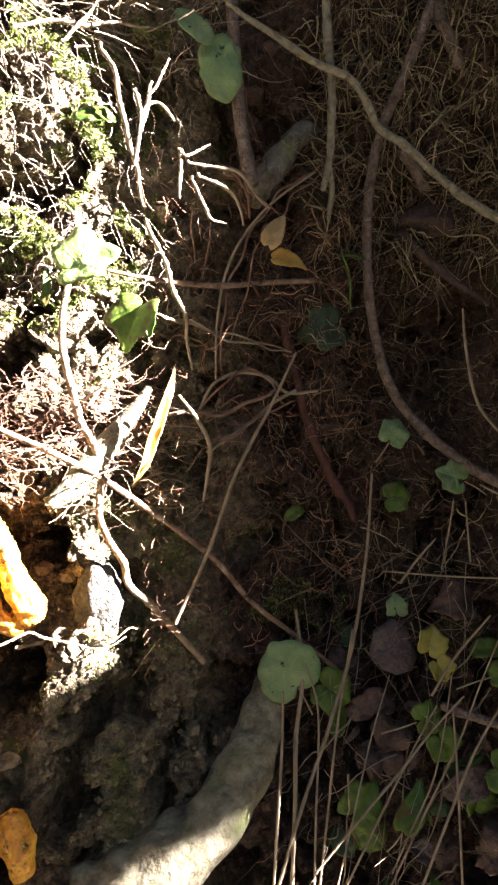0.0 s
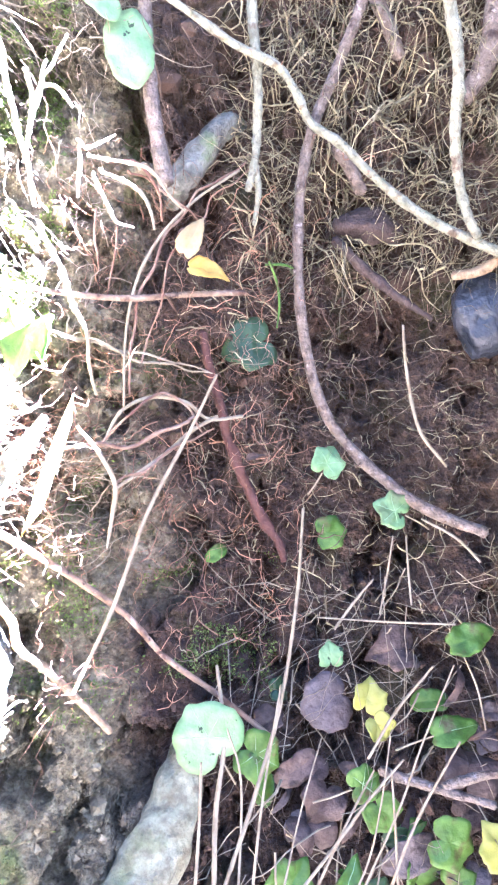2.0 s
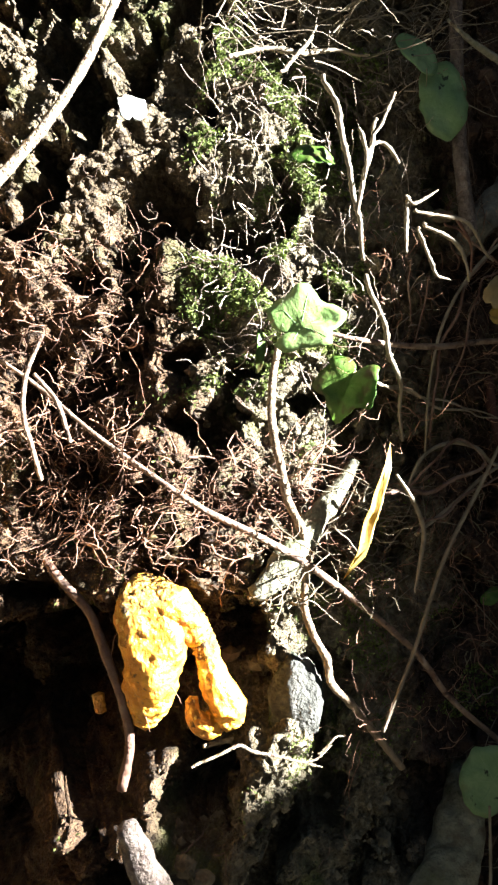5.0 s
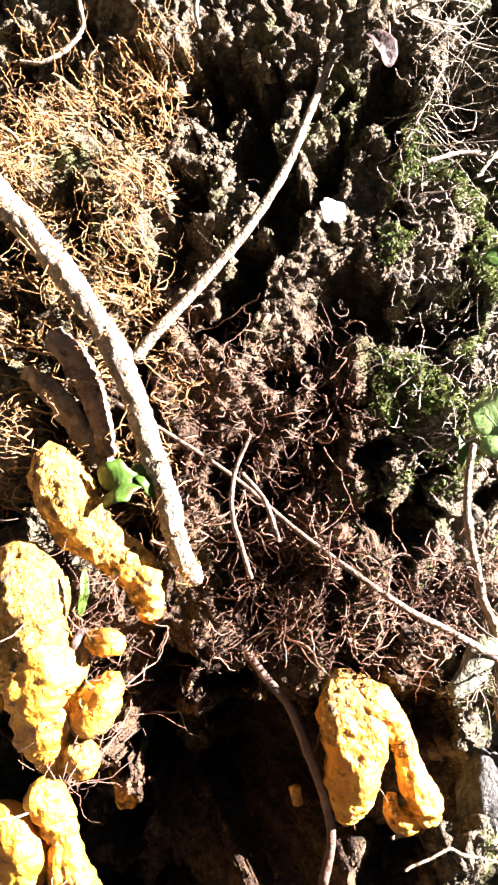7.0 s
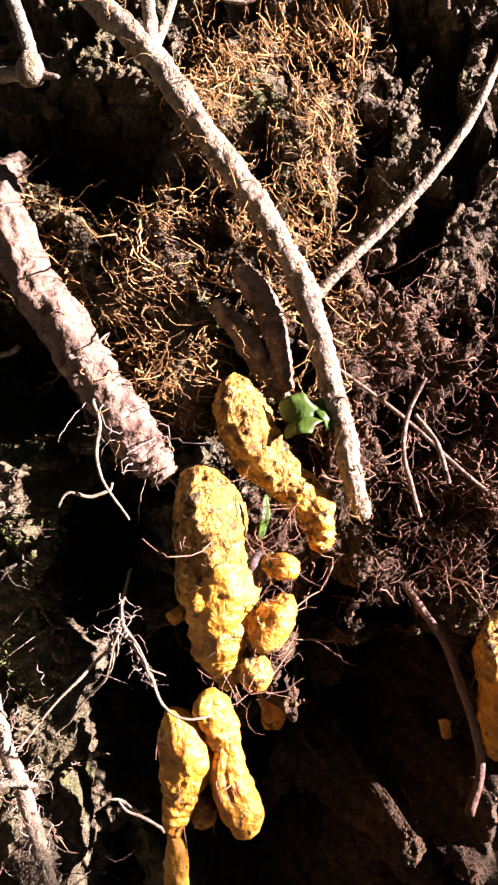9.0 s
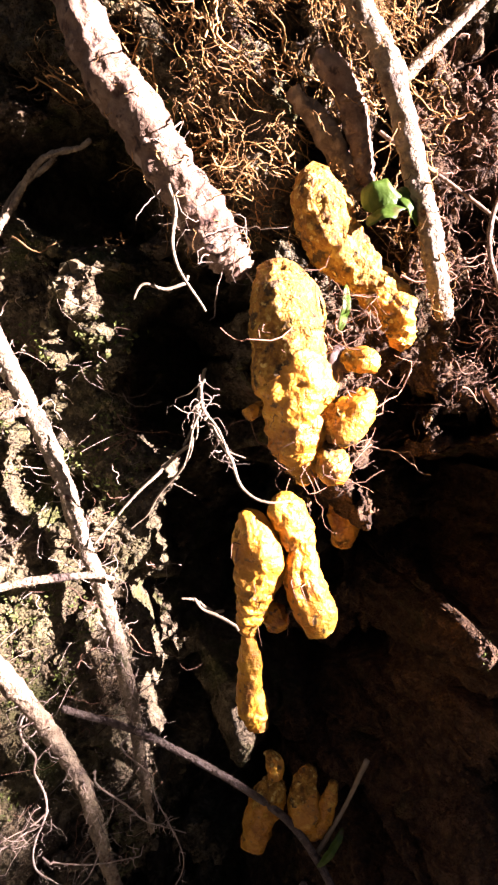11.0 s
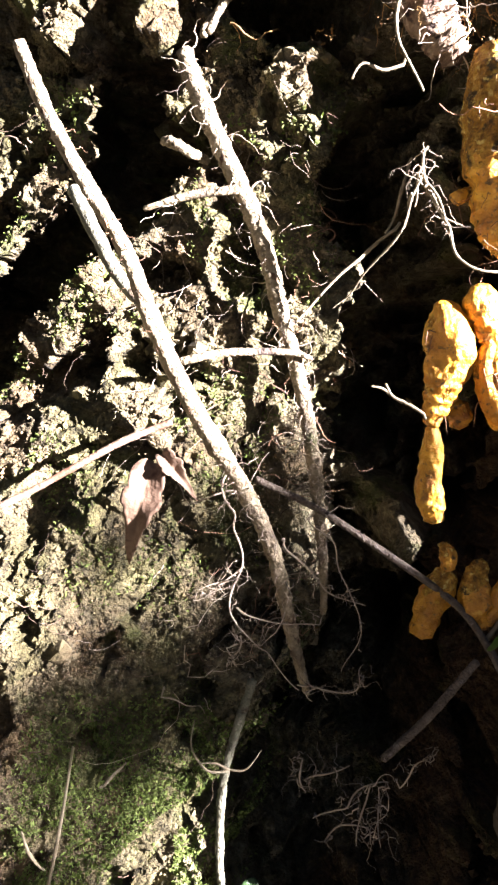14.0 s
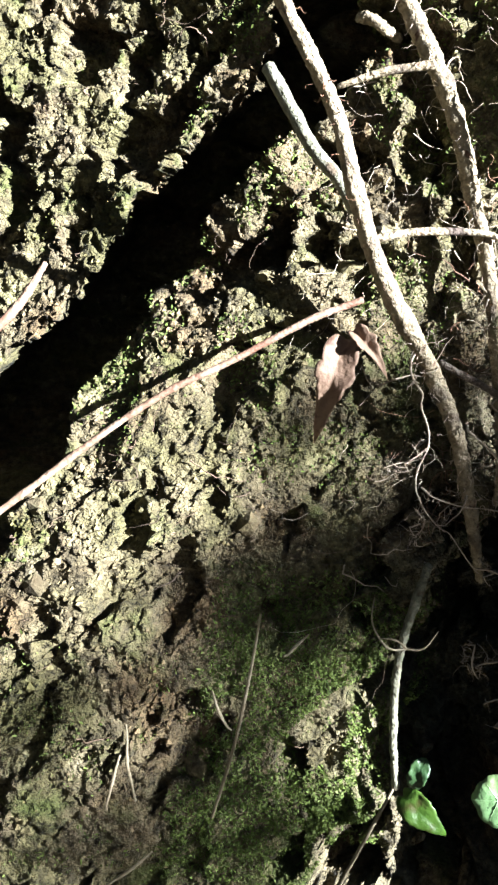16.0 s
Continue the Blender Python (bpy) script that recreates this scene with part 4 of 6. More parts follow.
tagged(tube("arching_root", [(-0.293, 0.975, 0.000), (-0.278, 0.959, 0.000), (-0.259, 0.936, -0.012), (-0.243, 0.906, -0.012), (-0.230, 0.877, -0.012), (-0.224, 0.851, -0.012), (-0.228, 0.820, -0.012)], [0.0028, 0.0031, 0.0033, 0.0032, 0.0035], STICK, sides=10, rough=0.1, knots=0.1),
       "thin ridged brown root arching down the hollow", "root")
tagged(tube("ivy_vine", [(-0.138, 1.128, 0.015), (-0.141, 1.104, 0.015), (-0.140, 1.072, 0.015), (-0.133, 1.044, 0.015), (-0.126, 1.017, 0.015), (-0.116, 0.997, 0.015), (-0.111, 0.973, 0.015), (-0.112, 0.946, 0.015), (-0.104, 0.922, 0.015), (-0.094, 0.904, 0.015), (-0.090, 0.886, 0.015), (-0.075, 0.869, 0.015), (-0.053, 0.840, 0.015), (-0.033, 0.814, 0.015)], [0.0026, 0.0029, 0.0032, 0.0027, 0.0027, 0.0030, 0.0026], ORANGE_ROOT, sides=10, rough=0.25, knots=0.2),
       "twisting tan ivy vine on mossy earth", "vine")
white = thing("white_root", "thin white root below the grey stone", "root")
for line, r in (([(-0.176, 0.852, 0.030), (-0.150, 0.862, 0.034), (-0.137, 0.859, 0.036), (-0.107, 0.846, 0.036), (-0.089, 0.850, 0.030)], 0.0011), ([(-0.107, 0.846, 0.036), (-0.095, 0.838, 0.034)], 0.0009), ([(-0.098, 0.848, 0.034), (-0.086, 0.858, 0.036), (-0.080, 0.856, 0.034)], 0.0008)):
    tube("main_root" if r > 0.001 else "side_root", line, [r * 0.8, r, r * 0.5], BARK_PALE, white, sides=8, rough=0.3, knots=0.2, wander=0.003)
tagged(tube("pale_root", [(-0.079, 1.047, 0.010), (-0.096, 1.017, 0.010), (-0.114, 0.993, 0.010), (-0.132, 0.966, 0.010), (-0.145, 0.952, 0.010)], [0.004, 0.008, 0.010, 0.010, 0.006], BARK_BLEACHED, sides=16, rough=0.4, flat=0.6), "broad bleached root lying on the bank", "root")
tagged(tube("bleached_log", [(0.027, 0.795, -0.03)] + [(0.020, 0.772, 0.005), (0.011, 0.742, 0.005), (-0.005, 0.714, 0.005), (-0.035, 0.683, 0.005), (-0.076, 0.664, 0.005), (-0.114, 0.650, 0.005)], [0.010, 0.016, 0.021, 0.025, 0.027, 0.028, 0.026], BARK_BLEACHED, sides=40, steps=120, rough=0.30), "thick pale bark-covered root at the foot of the recess", "root")
tagged(tube("long_stick", [(-0.773, 0.576, 0.035), (-0.745, 0.614, 0.035), (-0.721, 0.646, 0.035), (-0.695, 0.675, 0.035), (-0.667, 0.698, 0.035), (-0.639, 0.724, 0.035), (-0.622, 0.739, 0.035), (-0.598, 0.755, 0.035)], [0.0024, 0.0024, 0.0023, 0.0024, 0.0022, 0.0027, 0.0024], STICK, sides=10, rough=0.14, knots=0.12), "straight tan stick leaning on grey clay", "stick")
for line, r in (([(-0.652, 1.034, 0.010), (-0.646, 1.057, 0.010), (-0.634, 1.078, 0.010), (-0.614, 1.104, 0.010)], 0.0026), ([(-0.644, 1.033, 0.020), (-0.634, 1.070, 0.020), (-0.609, 1.100, 0.020), (-0.581, 1.115, 0.020)], 0.0024)):
    tagged(tube("bent_root", line, [r * 1.2, r, r * 0.8], BARK_PALE, rough=0.3, wander=0.004), "thin bent pale root over a dark hollow", "root", "bent roots")
for line in ([(-0.481, 0.918, 0.030), (-0.497, 0.896, 0.030), (-0.516, 0.870, 0.030), (-0.533, 0.836, 0.030)], [(-0.483, 0.965, 0.020), (-0.487, 0.945, 0.020), (-0.487, 0.926, 0.020), (-0.494, 0.909, 0.020)], [(-0.512, 1.082, 0.050), (-0.506, 1.062, 0.050), (-0.504, 1.042, 0.050), (-0.496, 1.023, 0.050), (-0.479, 1.004, 0.050)], [(-0.497, 1.026, 0.040), (-0.509, 1.015, 0.040), (-0.519, 1.014, 0.040), (-0.527, 1.005, 0.040)], [(-0.451, 0.793, 0.020), (-0.471, 0.800, 0.020), (-0.483, 0.796, 0.020)], [(-0.437, 0.783, 0.030), (-0.457, 0.796, 0.030), (-0.469, 0.805, 0.030)]):
    tagged(tube("thin_root", line, [0.0012, 0.0014, 0.0010, 0.0009], STRAW, sides=6, rough=0.3, wander=0.006), "thin branching root hanging in the hollow", "root", "thin roots")
tagged(tube("moss_twig", [(-0.517, 0.570, 0.020), (-0.520, 0.515, 0.020), (-0.518, 0.486, 0.020), (-0.510, 0.444, 0.020), (-0.498, 0.404, 0.020)], [0.0035, 0.0032, 0.003, 0.0026], BARK_GREY, rough=0.2, knots=0.2), "grey mossy twig beside the green bank", "twig")
stump = tube("grey_stump", [(-0.701, 1.127, 0.012), (-0.698, 1.099, 0.012), (-0.693, 1.065, 0.012), (-0.686, 1.023, 0.012)], [0.003, 0.010, 0.011, 0.013, 0.016], SOIL, sides=40, steps=70, rough=0.5)
for v in stump.data.vertices:
    v.co = v.co + noise.noise_vector(v.co * 90) * 0.006 + noise.noise_vector(v.co * 260) * 0.003
tagged(stump, "weathered grey root stump with ragged top", "stump")
tagged(tube("white_root", [(-0.180, 0.836, -0.045), (-0.152, 0.836, -0.045), (-0.125, 0.828, -0.045), (-0.105, 0.818, -0.045)], [0.0016, 0.0022, 0.0020, 0.0012], BARK_PALE, sides=8, rough=0.2, wander=0.003), "thin whitish root under the forked tuber", "root")
tagged(tube("curved_stalk", [(-0.050, 1.039, 0.060), (-0.037, 1.021, 0.060), (-0.027, 0.998, 0.060), (-0.029, 0.974, 0.060), (-0.032, 0.953, 0.060)], [0.0012, 0.0018, 0.0018, 0.0008], STRAW, sides=7, rough=0.15), "curved pale stalk beside the yellow blade", "stalk")
tagged(tube("grey_root", [(x, z, 0.045) for x, z, h in [(-0.210, 0.825, 0.030), (-0.199, 0.801, 0.030), (-0.185, 0.766, 0.030)]] + [(-0.20, 0.70, 0.02)], [0.007, 0.0105, 0.011, 0.009], BARK_BROWN, sides=16, rough=0.2), "thick grey-brown root below the forked tuber", "root")
tagged(tube("pale_twig", [(-0.360, 0.626, 0.020), (-0.346, 0.662, 0.020), (-0.335, 0.700, 0.020)], [0.002, 0.0015, 0.0020], STRAW, rough=0.2), "thin pale twig rising from the hollow", "twig")

bundle = thing("root_bundle", "pale bundle of thin branching roots in the hollow", "root")
BUNDLE = [(-0.464, 0.960, 0.085), (-0.464, 0.941, 0.085), (-0.455, 0.928, 0.085), (-0.444, 0.912, 0.085), (-0.435, 0.897, 0.085), (-0.424, 0.891, 0.085), (-0.406, 0.890, 0.078)]
tube("main_root", BUNDLE, [0.0009, 0.0014, 0.0012, 0.0010, 0.0008], STRAW, bundle, sides=7, rough=0.3, wander=0.005)
for line in ([(-0.464, 0.941, 0.085), (-0.470, 0.927, 0.085), (-0.471, 0.909, 0.085)], [(-0.461, 0.935, 0.085), (-0.451, 0.924, 0.088), (-0.446, 0.905, 0.085)], [(-0.453, 0.927, 0.085), (-0.443, 0.919, 0.085), (-0.432, 0.914, 0.085)],
             [(-0.464, 0.948, 0.085), (-0.466, 0.932, 0.085), (-0.466, 0.920, 0.085)], [(-0.468, 0.930, 0.085), (-0.474, 0.905, 0.070), (-0.494, 0.875, 0.050), (-0.514, 0.845, 0.035)]):
    tube("side_root", line, [0.0009, 0.0008, 0.0004], STRAW, bundle, sides=6, rough=0.3, wander=0.006)
fringe(bundle, BUNDLE, 40, 0.022, 0.0005, ROOTLET_PALE, 78, 0.0, 0.55, 0.002, 1.2)
for line in ([(-0.296, 1.125, 0.030), (-0.305, 1.098, 0.030), (-0.305, 1.071, 0.030), (-0.297, 1.049, 0.030), (-0.288, 1.027, 0.030)], [(-0.300, 1.098, 0.030), (-0.283, 1.080, 0.030), (-0.271, 1.053, 0.030)]):
    tagged(tube("purple_twig", line, [0.0014, 0.0018, 0.0016], BARK_PINK, sides=7, rough=0.15), "thin purplish twig crossing the long vine", "twig", "purplish twigs")
tagged(tube("dark_stick", [(-0.413, 0.533, 0.040), (-0.388, 0.570, 0.040), (-0.364, 0.616, 0.040)], [0.003, 0.0034, 0.003], BARK_BROWN), "dark stick at the foot of the hollow", "stick")

# dry twigs and straws
tall = thing("dry_twig", "bleached forked dry twig standing out of the bank", "twig", "dry twigs")
for line, r in (([(-0.115, 1.326, 0.045), (-0.104, 1.297, 0.045), (-0.095, 1.264, 0.045), (-0.086, 1.224, 0.045), (-0.080, 1.194, 0.040)], 0.0027), ([(-0.075, 1.300, 0.047), (-0.082, 1.258, 0.047), (-0.086, 1.225, 0.047)], 0.0022),
                ([(-0.057, 1.268, 0.050), (-0.066, 1.279, 0.050), (-0.074, 1.278, 0.050), (-0.080, 1.266, 0.050)], 0.0018), ([(-0.088, 1.288, 0.050), (-0.083, 1.272, 0.050), (-0.084, 1.250, 0.050)], 0.0019),
                ([(-0.062, 1.322, 0.050), (-0.070, 1.302, 0.050), (-0.078, 1.285, 0.049)], 0.0015)):
    tube("side_twig" if r < 0.0025 else "main_twig", line, [r * 0.6, r * 0.8, r * 0.75, r * 0.5], STRAW, tall, sides=9, rough=0.3, knots=0.25, wander=0.004)
for line, r in (([(-0.078, 1.183, 0.040), (-0.067, 1.156, 0.040), (-0.058, 1.128, 0.040), (-0.049, 1.102, 0.035), (-0.045, 1.065, 0.030)], 0.0028), ([(-0.183, 1.334, 0.030), (-0.155, 1.345, 0.030), (-0.120, 1.352, 0.030), (-0.081, 1.359, 0.030)], 0.0026), ([(-0.146, 1.326, 0.035), (-0.133, 1.344, 0.035), (-0.121, 1.371, 0.035)], 0.0022),
                ([(-0.052, 1.241, 0.060), (-0.044, 1.237, 0.060), (-0.028, 1.251, 0.060)], 0.0018), ([(-0.050, 1.239, 0.060), (-0.049, 1.219, 0.060), (-0.050, 1.195, 0.060)], 0.0023),
                ([(-0.045, 1.232, 0.060), (-0.024, 1.233, 0.060), (-0.007, 1.228, 0.060), (0.008, 1.216, 0.060), (0.024, 1.206, 0.060)], 0.0019), ([(-0.037, 1.223, 0.060), (-0.020, 1.215, 0.060), (-0.008, 1.204, 0.060), (-0.002, 1.186, 0.060)], 0.0022),
                ([(-0.041, 1.220, 0.060), (-0.033, 1.201, 0.060), (-0.026, 1.186, 0.060), (-0.014, 1.187, 0.060)], 0.0019),
                ([(-0.074, 1.108, 0.030), (-0.045, 1.101, 0.030), (-0.008, 1.094, 0.030), (0.039, 1.086, 0.030)], 0.0015), ([(-0.067, 1.106, 0.030), (-0.033, 1.099, 0.030), (0.007, 1.090, 0.030), (0.038, 1.085, 0.030)], 0.0014)):
    tagged(tube("dry_twig", line, [r * 0.6, r * 0.72, r * 0.35], STRAW, sides=8, rough=0.4, knots=0.3, wander=0.005), "bleached dry twig sticking out of the bank", "twig", "dry twigs")
tagged(tube("dry_stick", [(-0.107, 1.139, 0.030), (-0.071, 1.136, 0.030), (-0.024, 1.138, 0.030), (0.019, 1.147, 0.030), (0.068, 1.155, 0.030)], [0.0015, 0.0026, 0.0024], BARK_PINK, sides=8, rough=0.15), "thin level brown stick across the recess edge", "stick")
for line, r in (([(-0.039, 1.027, 0.030), (-0.027, 1.052, 0.030), (-0.005, 1.064, 0.030), (0.020, 1.061, 0.030), (0.038, 1.048, 0.030), (0.066, 1.051, 0.030)], 0.0017), ([(-0.031, 0.993, 0.040), (0.004, 1.019, 0.040), (0.025, 1.038, 0.040), (0.045, 1.050, 0.040)], 0.0018), ([(-0.025, 1.056, 0.030), (-0.024, 1.107, 0.030), (-0.016, 1.153, 0.030), (0.002, 1.192, 0.030), (0.028, 1.225, 0.030), (0.063, 1.255, 0.030)], 0.0014), ([(0.045, 1.083, 0.050), (0.022, 1.033, 0.050), (-0.007, 0.975, 0.050), (-0.029, 0.909, 0.050), (-0.052, 0.856, 0.050)], 0.0017), ([(0.208, 1.133, 0.040), (0.211, 1.092, 0.040), (0.221, 1.041, 0.040), (0.243, 1.008, 0.040)], 0.0017), ([(0.117, 0.973, 0.050), (0.111, 0.900, 0.050), (0.096, 0.821, 0.050), (0.073, 0.757, 0.050), (0.049, 0.701, 0.050)] + [(0.02, 0.62, 0.05)], 0.0018), ([(0.045, 0.852, 0.045), (0.051, 0.800, 0.045), (0.045, 0.752, 0.045), (0.044, 0.700, 0.045)] + [(0.04, 0.62, 0.045)], 0.0021)):
    tagged(tube("straw", line, [r * 0.7, r, r * 0.8], STRAW, sides=7, rough=0.15), "long dry straw across the shaded recess", "straw", "straws")
for line, r in (([(-0.021, 1.065, 0.030), (-0.017, 1.125, 0.030), (0.004, 1.190, 0.030), (0.038, 1.237, 0.030), (0.071, 1.263, 0.030)], 0.0013), ([(-0.012, 1.090, 0.035), (0.008, 1.176, 0.035), (0.034, 1.216, 0.035), (0.070, 1.255, 0.035)], 0.0009), ([(-0.038, 1.026, 0.040), (-0.019, 1.056, 0.040), (0.004, 1.063, 0.040), (0.025, 1.055, 0.040), (0.035, 1.037, 0.040)], 0.0012), ([(-0.062, 1.024, 0.040), (-0.019, 1.026, 0.040), (0.012, 1.039, 0.040), (0.030, 1.049, 0.040)], 0.0018), ([(-0.030, 0.995, 0.045), (-0.007, 1.009, 0.045), (0.021, 1.026, 0.045), (0.047, 1.043, 0.045)], 0.0012), ([(-0.034, 1.233, 0.050), (-0.015, 1.235, 0.050), (-0.001, 1.220, 0.050), (0.004, 1.199, 0.050)], 0.0013), ([(-0.020, 1.230, 0.050), (0.005, 1.223, 0.050), (0.028, 1.197, 0.050)], 0.0011), ([(-0.046, 1.201, 0.030), (-0.048, 1.175, 0.030), (-0.043, 1.155, 0.030)], 0.0009), ([(-0.030, 1.192, 0.030), (-0.032, 1.170, 0.030), (-0.036, 1.140, 0.030)], 0.0009)):
    tagged(tube("curled_root", line, [r * 0.8, r, r * 0.6], STICK, sides=7, rough=0.25, wander=0.006),
           "pale curling root in the recess", "root", "curled roots")
for line in ([(0.221, 0.846, 0.050), (0.189, 0.811, 0.050), (0.165, 0.778, 0.050)], [(0.191, 0.781, 0.060), (0.162, 0.754, 0.060), (0.130, 0.722, 0.060), (0.095, 0.691, 0.060)], [(0.236, 0.849, 0.055), (0.208, 0.792, 0.055), (0.185, 0.744, 0.055), (0.147, 0.683, 0.055)], [(0.183, 0.796, 0.055), (0.173, 0.752, 0.055), (0.161, 0.715, 0.055), (0.142, 0.683, 0.055)], [(0.169, 0.770, 0.050), (0.145, 0.735, 0.050), (0.112, 0.684, 0.050)], [(0.129, 0.881, 0.040), (0.190, 0.877, 0.040), (0.243, 0.877, 0.040)], [(0.179, 0.911, 0.035), (0.161, 0.891, 0.035), (0.144, 0.870, 0.035)], [(0.198, 0.947, 0.030), (0.193, 0.920, 0.030), (0.184, 0.881, 0.030)], [(0.209, 0.947, 0.030), (0.210, 0.915, 0.030), (0.211, 0.889, 0.030)], [(0.096, 0.835, 0.055), (0.080, 0.758, 0.055), (0.070, 0.692, 0.055)], [(0.034, 0.789, 0.050), (0.033, 0.745, 0.050), (0.030, 0.698, 0.050)], [(0.053, 0.809, 0.050), (0.064, 0.769, 0.050), (0.061, 0.691, 0.050)], [(0.245, 0.858, 0.045), (0.255, 0.830, 0.045), (0.259, 0.800, 0.045)], [(0.235, 0.795, 0.060), (0.197, 0.739, 0.060), (0.168, 0.684, 0.060)], [(0.182, 0.772, 0.055), (0.182, 0.729, 0.055), (0.181, 0.682, 0.055)], [(0.128, 0.796, 0.055), (0.109, 0.747, 0.055), (0.091, 0.689, 0.055)], [(0.223, 0.962, 0.030), (0.251, 0.946, 0.030), (0.269, 0.927, 0.030)], [(-0.499, 0.409, 0.030), (-0.507, 0.376, 0.030), (-0.520, 0.321, 0.030)], [(-0.610, 0.529, 0.010), (-0.607, 0.484, 0.010), (-0.606, 0.430, 0.010), (-0.609, 0.378, 0.010)]):
    r = 0.0006 + 0.0009 * random.random()
    if line[-1][1] < 0.72 and line[0][0] > -0.1:
        (ax, az, al), (bx, bz, bl) = line[-2:]
        line = line + [(2 * bx - ax, 2 * bz - az, bl)]
    tagged(tube("straw", line, [r * 0.7, r, r * 0.9], STRAW, sides=7, rough=0.15), "dry tan grass straw among leaves", "straw", "straws")
for line in ([(0.174, 0.770, 0.050), (0.209, 0.760, 0.050), (0.260, 0.749, 0.050)], [(0.222, 0.759, 0.050), (0.245, 0.767, 0.050), (0.275, 0.774, 0.050)]):
    tagged(tube("dead_twig", line, [0.0042, 0.0038, 0.003], BARK_BROWN, rough=0.25, knots=0.2), "dark dead twig lying among leaves", "twig", "dead twigs")


# ---- yellow tubers ----
def tuber(lobes, label, crust=0.0):
    """A knobbly tuber and the lobes that grow from it, each (points, radii); crust: the share of its upper length under rough, scabby skin."""
    root = thing("tuber", label, "tuber", "yellow tubers")
    for i, (pts, radii) in enumerate(lobes):
        grid = [place(*p) for p in pts]
        span = sum((b - a).length for a, b in zip(grid, grid[1:]))
        sides, steps = 64, max(30, int(span / 0.0009))
        ob = tube("lobe" if i else "body", grid, radii, TUBER, root, sides=sides, steps=steps, rough=0.16)
        me = ob.data
        scab = []
        normals = [v.normal.copy() for v in me.vertices]
        for j, (v, n) in enumerate(zip(me.vertices, normals)):
            c = v.co.copy()
            along = min(1.0, (j // sides) / steps)
            patch = noise.noise(c * 55 + Vector((i, 0, 0))) + 0.5 * noise.noise(c * 140)
            rough = ramp(-0.12, 0.12, crust - along + 0.35 * patch) if crust else ramp(0.38, 0.6, patch) * 0.6
            scab.append(float(rough))
            swell = noise.noise(c * 34) * 0.0036 + noise.noise(c * 85) * 0.0014
            fine = noise.noise(c * 300) * 0.0004 + noise.noise(c * 700) * 0.0003
            warts = (noise.noise(c * 210) * 0.0016 + abs(noise.noise(c * 420)) * 0.0016 - 0.0006) * rough
            ring = 0.00035 * math.sin(c.z * 560 + 4 * noise.noise(c * 45)) * (1 - rough)
            v.co = c + n * (swell + fine + warts + ring) * min(1.0, max(radii) / 0.014)
        me.materials.append(CRUST)
        for p in me.polygons:
            p.material_index = 1 if sum(scab[k] for k in p.vertices) / len(p.vertices) > 0.45 else 0
        me.update()
        # a few hair roots on its skin
        count = len(grid)
        sizes = radii if len(radii) == count else np.interp(range(count), np.linspace(0, count - 1, len(radii)), radii)
        for j in range(4 if i == 0 and max(radii) > 0.0150 else 0):
            u = random.uniform(0.12, 0.85) * (count - 1)
            at, r = grid[int(u)].lerp(grid[min(int(u) + 1, count - 1)], u % 1), float(np.interp(u, range(count), sizes))
            side = Vector((random.uniform(-1, 1), -0.5, random.uniform(-1, 0.3))).normalized()
            tube("hair_root", [at + side * r * 0.9, at + side * (r + 0.004) + Vector((0, 0, -0.003)), at + side * (r + 0.008) + Vector((0.003, 0.002, -0.014))],
                 [0.0005, 0.0004, 0.0002], ROOTLET, ob, sides=5, steps=14, rough=0.3, wander=0.006)
    return root


tuber([([(-0.441, 1.042, 0.036), (-0.435, 1.022, 0.040), (-0.429, 1.000, 0.042), (-0.424, 0.980, 0.042), (-0.416, 0.961, 0.042), (-0.413, 0.942, 0.043), (-0.409, 0.923, 0.045), (-0.405, 0.908, 0.045), (-0.402, 0.897, 0.045)],
        [0.012, 0.0245, 0.0290, 0.0285, 0.0285, 0.0240, 0.0170, 0.0115, 0.006]),
       ([(-0.393, 0.945, 0.045), (-0.381, 0.942, 0.050), (-0.374, 0.952, 0.050), (-0.368, 0.962, 0.048)], [0.009, 0.0146, 0.0132, 0.0080]),
       ([(-0.391, 0.924, 0.045), (-0.384, 0.914, 0.050), (-0.378, 0.905, 0.050)], [0.007, 0.0118, 0.0075]),
       ([(-0.388, 0.985, 0.045), (-0.375, 0.983, 0.050), (-0.366, 0.982, 0.048)], [0.006, 0.0088, 0.0055]),
       ([(-0.438, 0.945, 0.035), (-0.446, 0.938, 0.042)], [0.005, 0.0052])],
      "large knobbly yellow tuber with scabby brown crown and side lobes", 0.42)
tuber([([(-0.426, 1.106, 0.032), (-0.421, 1.089, 0.032), (-0.410, 1.067, 0.032), (-0.390, 1.046, 0.032), (-0.370, 1.030, 0.033), (-0.356, 1.012, 0.034), (-0.353, 0.996, 0.034)],
        [0.011, 0.0210, 0.0205, 0.0165, 0.0138, 0.0130, 0.0080])], "bent yellow tuber with scabby skin beside the pale root", 0.8)
tuber([([(-0.442, 0.868, 0.020), (-0.436, 0.851, 0.020), (-0.430, 0.835, 0.020), (-0.430, 0.816, 0.020), (-0.432, 0.799, 0.020), (-0.434, 0.779, 0.020)], [0.006, 0.0162, 0.0188, 0.0168, 0.0122, 0.006]),
       ([(-0.432, 0.776, 0.020), (-0.429, 0.755, 0.020), (-0.426, 0.735, 0.020), (-0.421, 0.720, 0.020), (-0.417, 0.705, 0.020)], [0.0050, 0.0088, 0.0093, 0.0106, 0.0075])],
      "pear-shaped yellow tuber with a ringed tail")
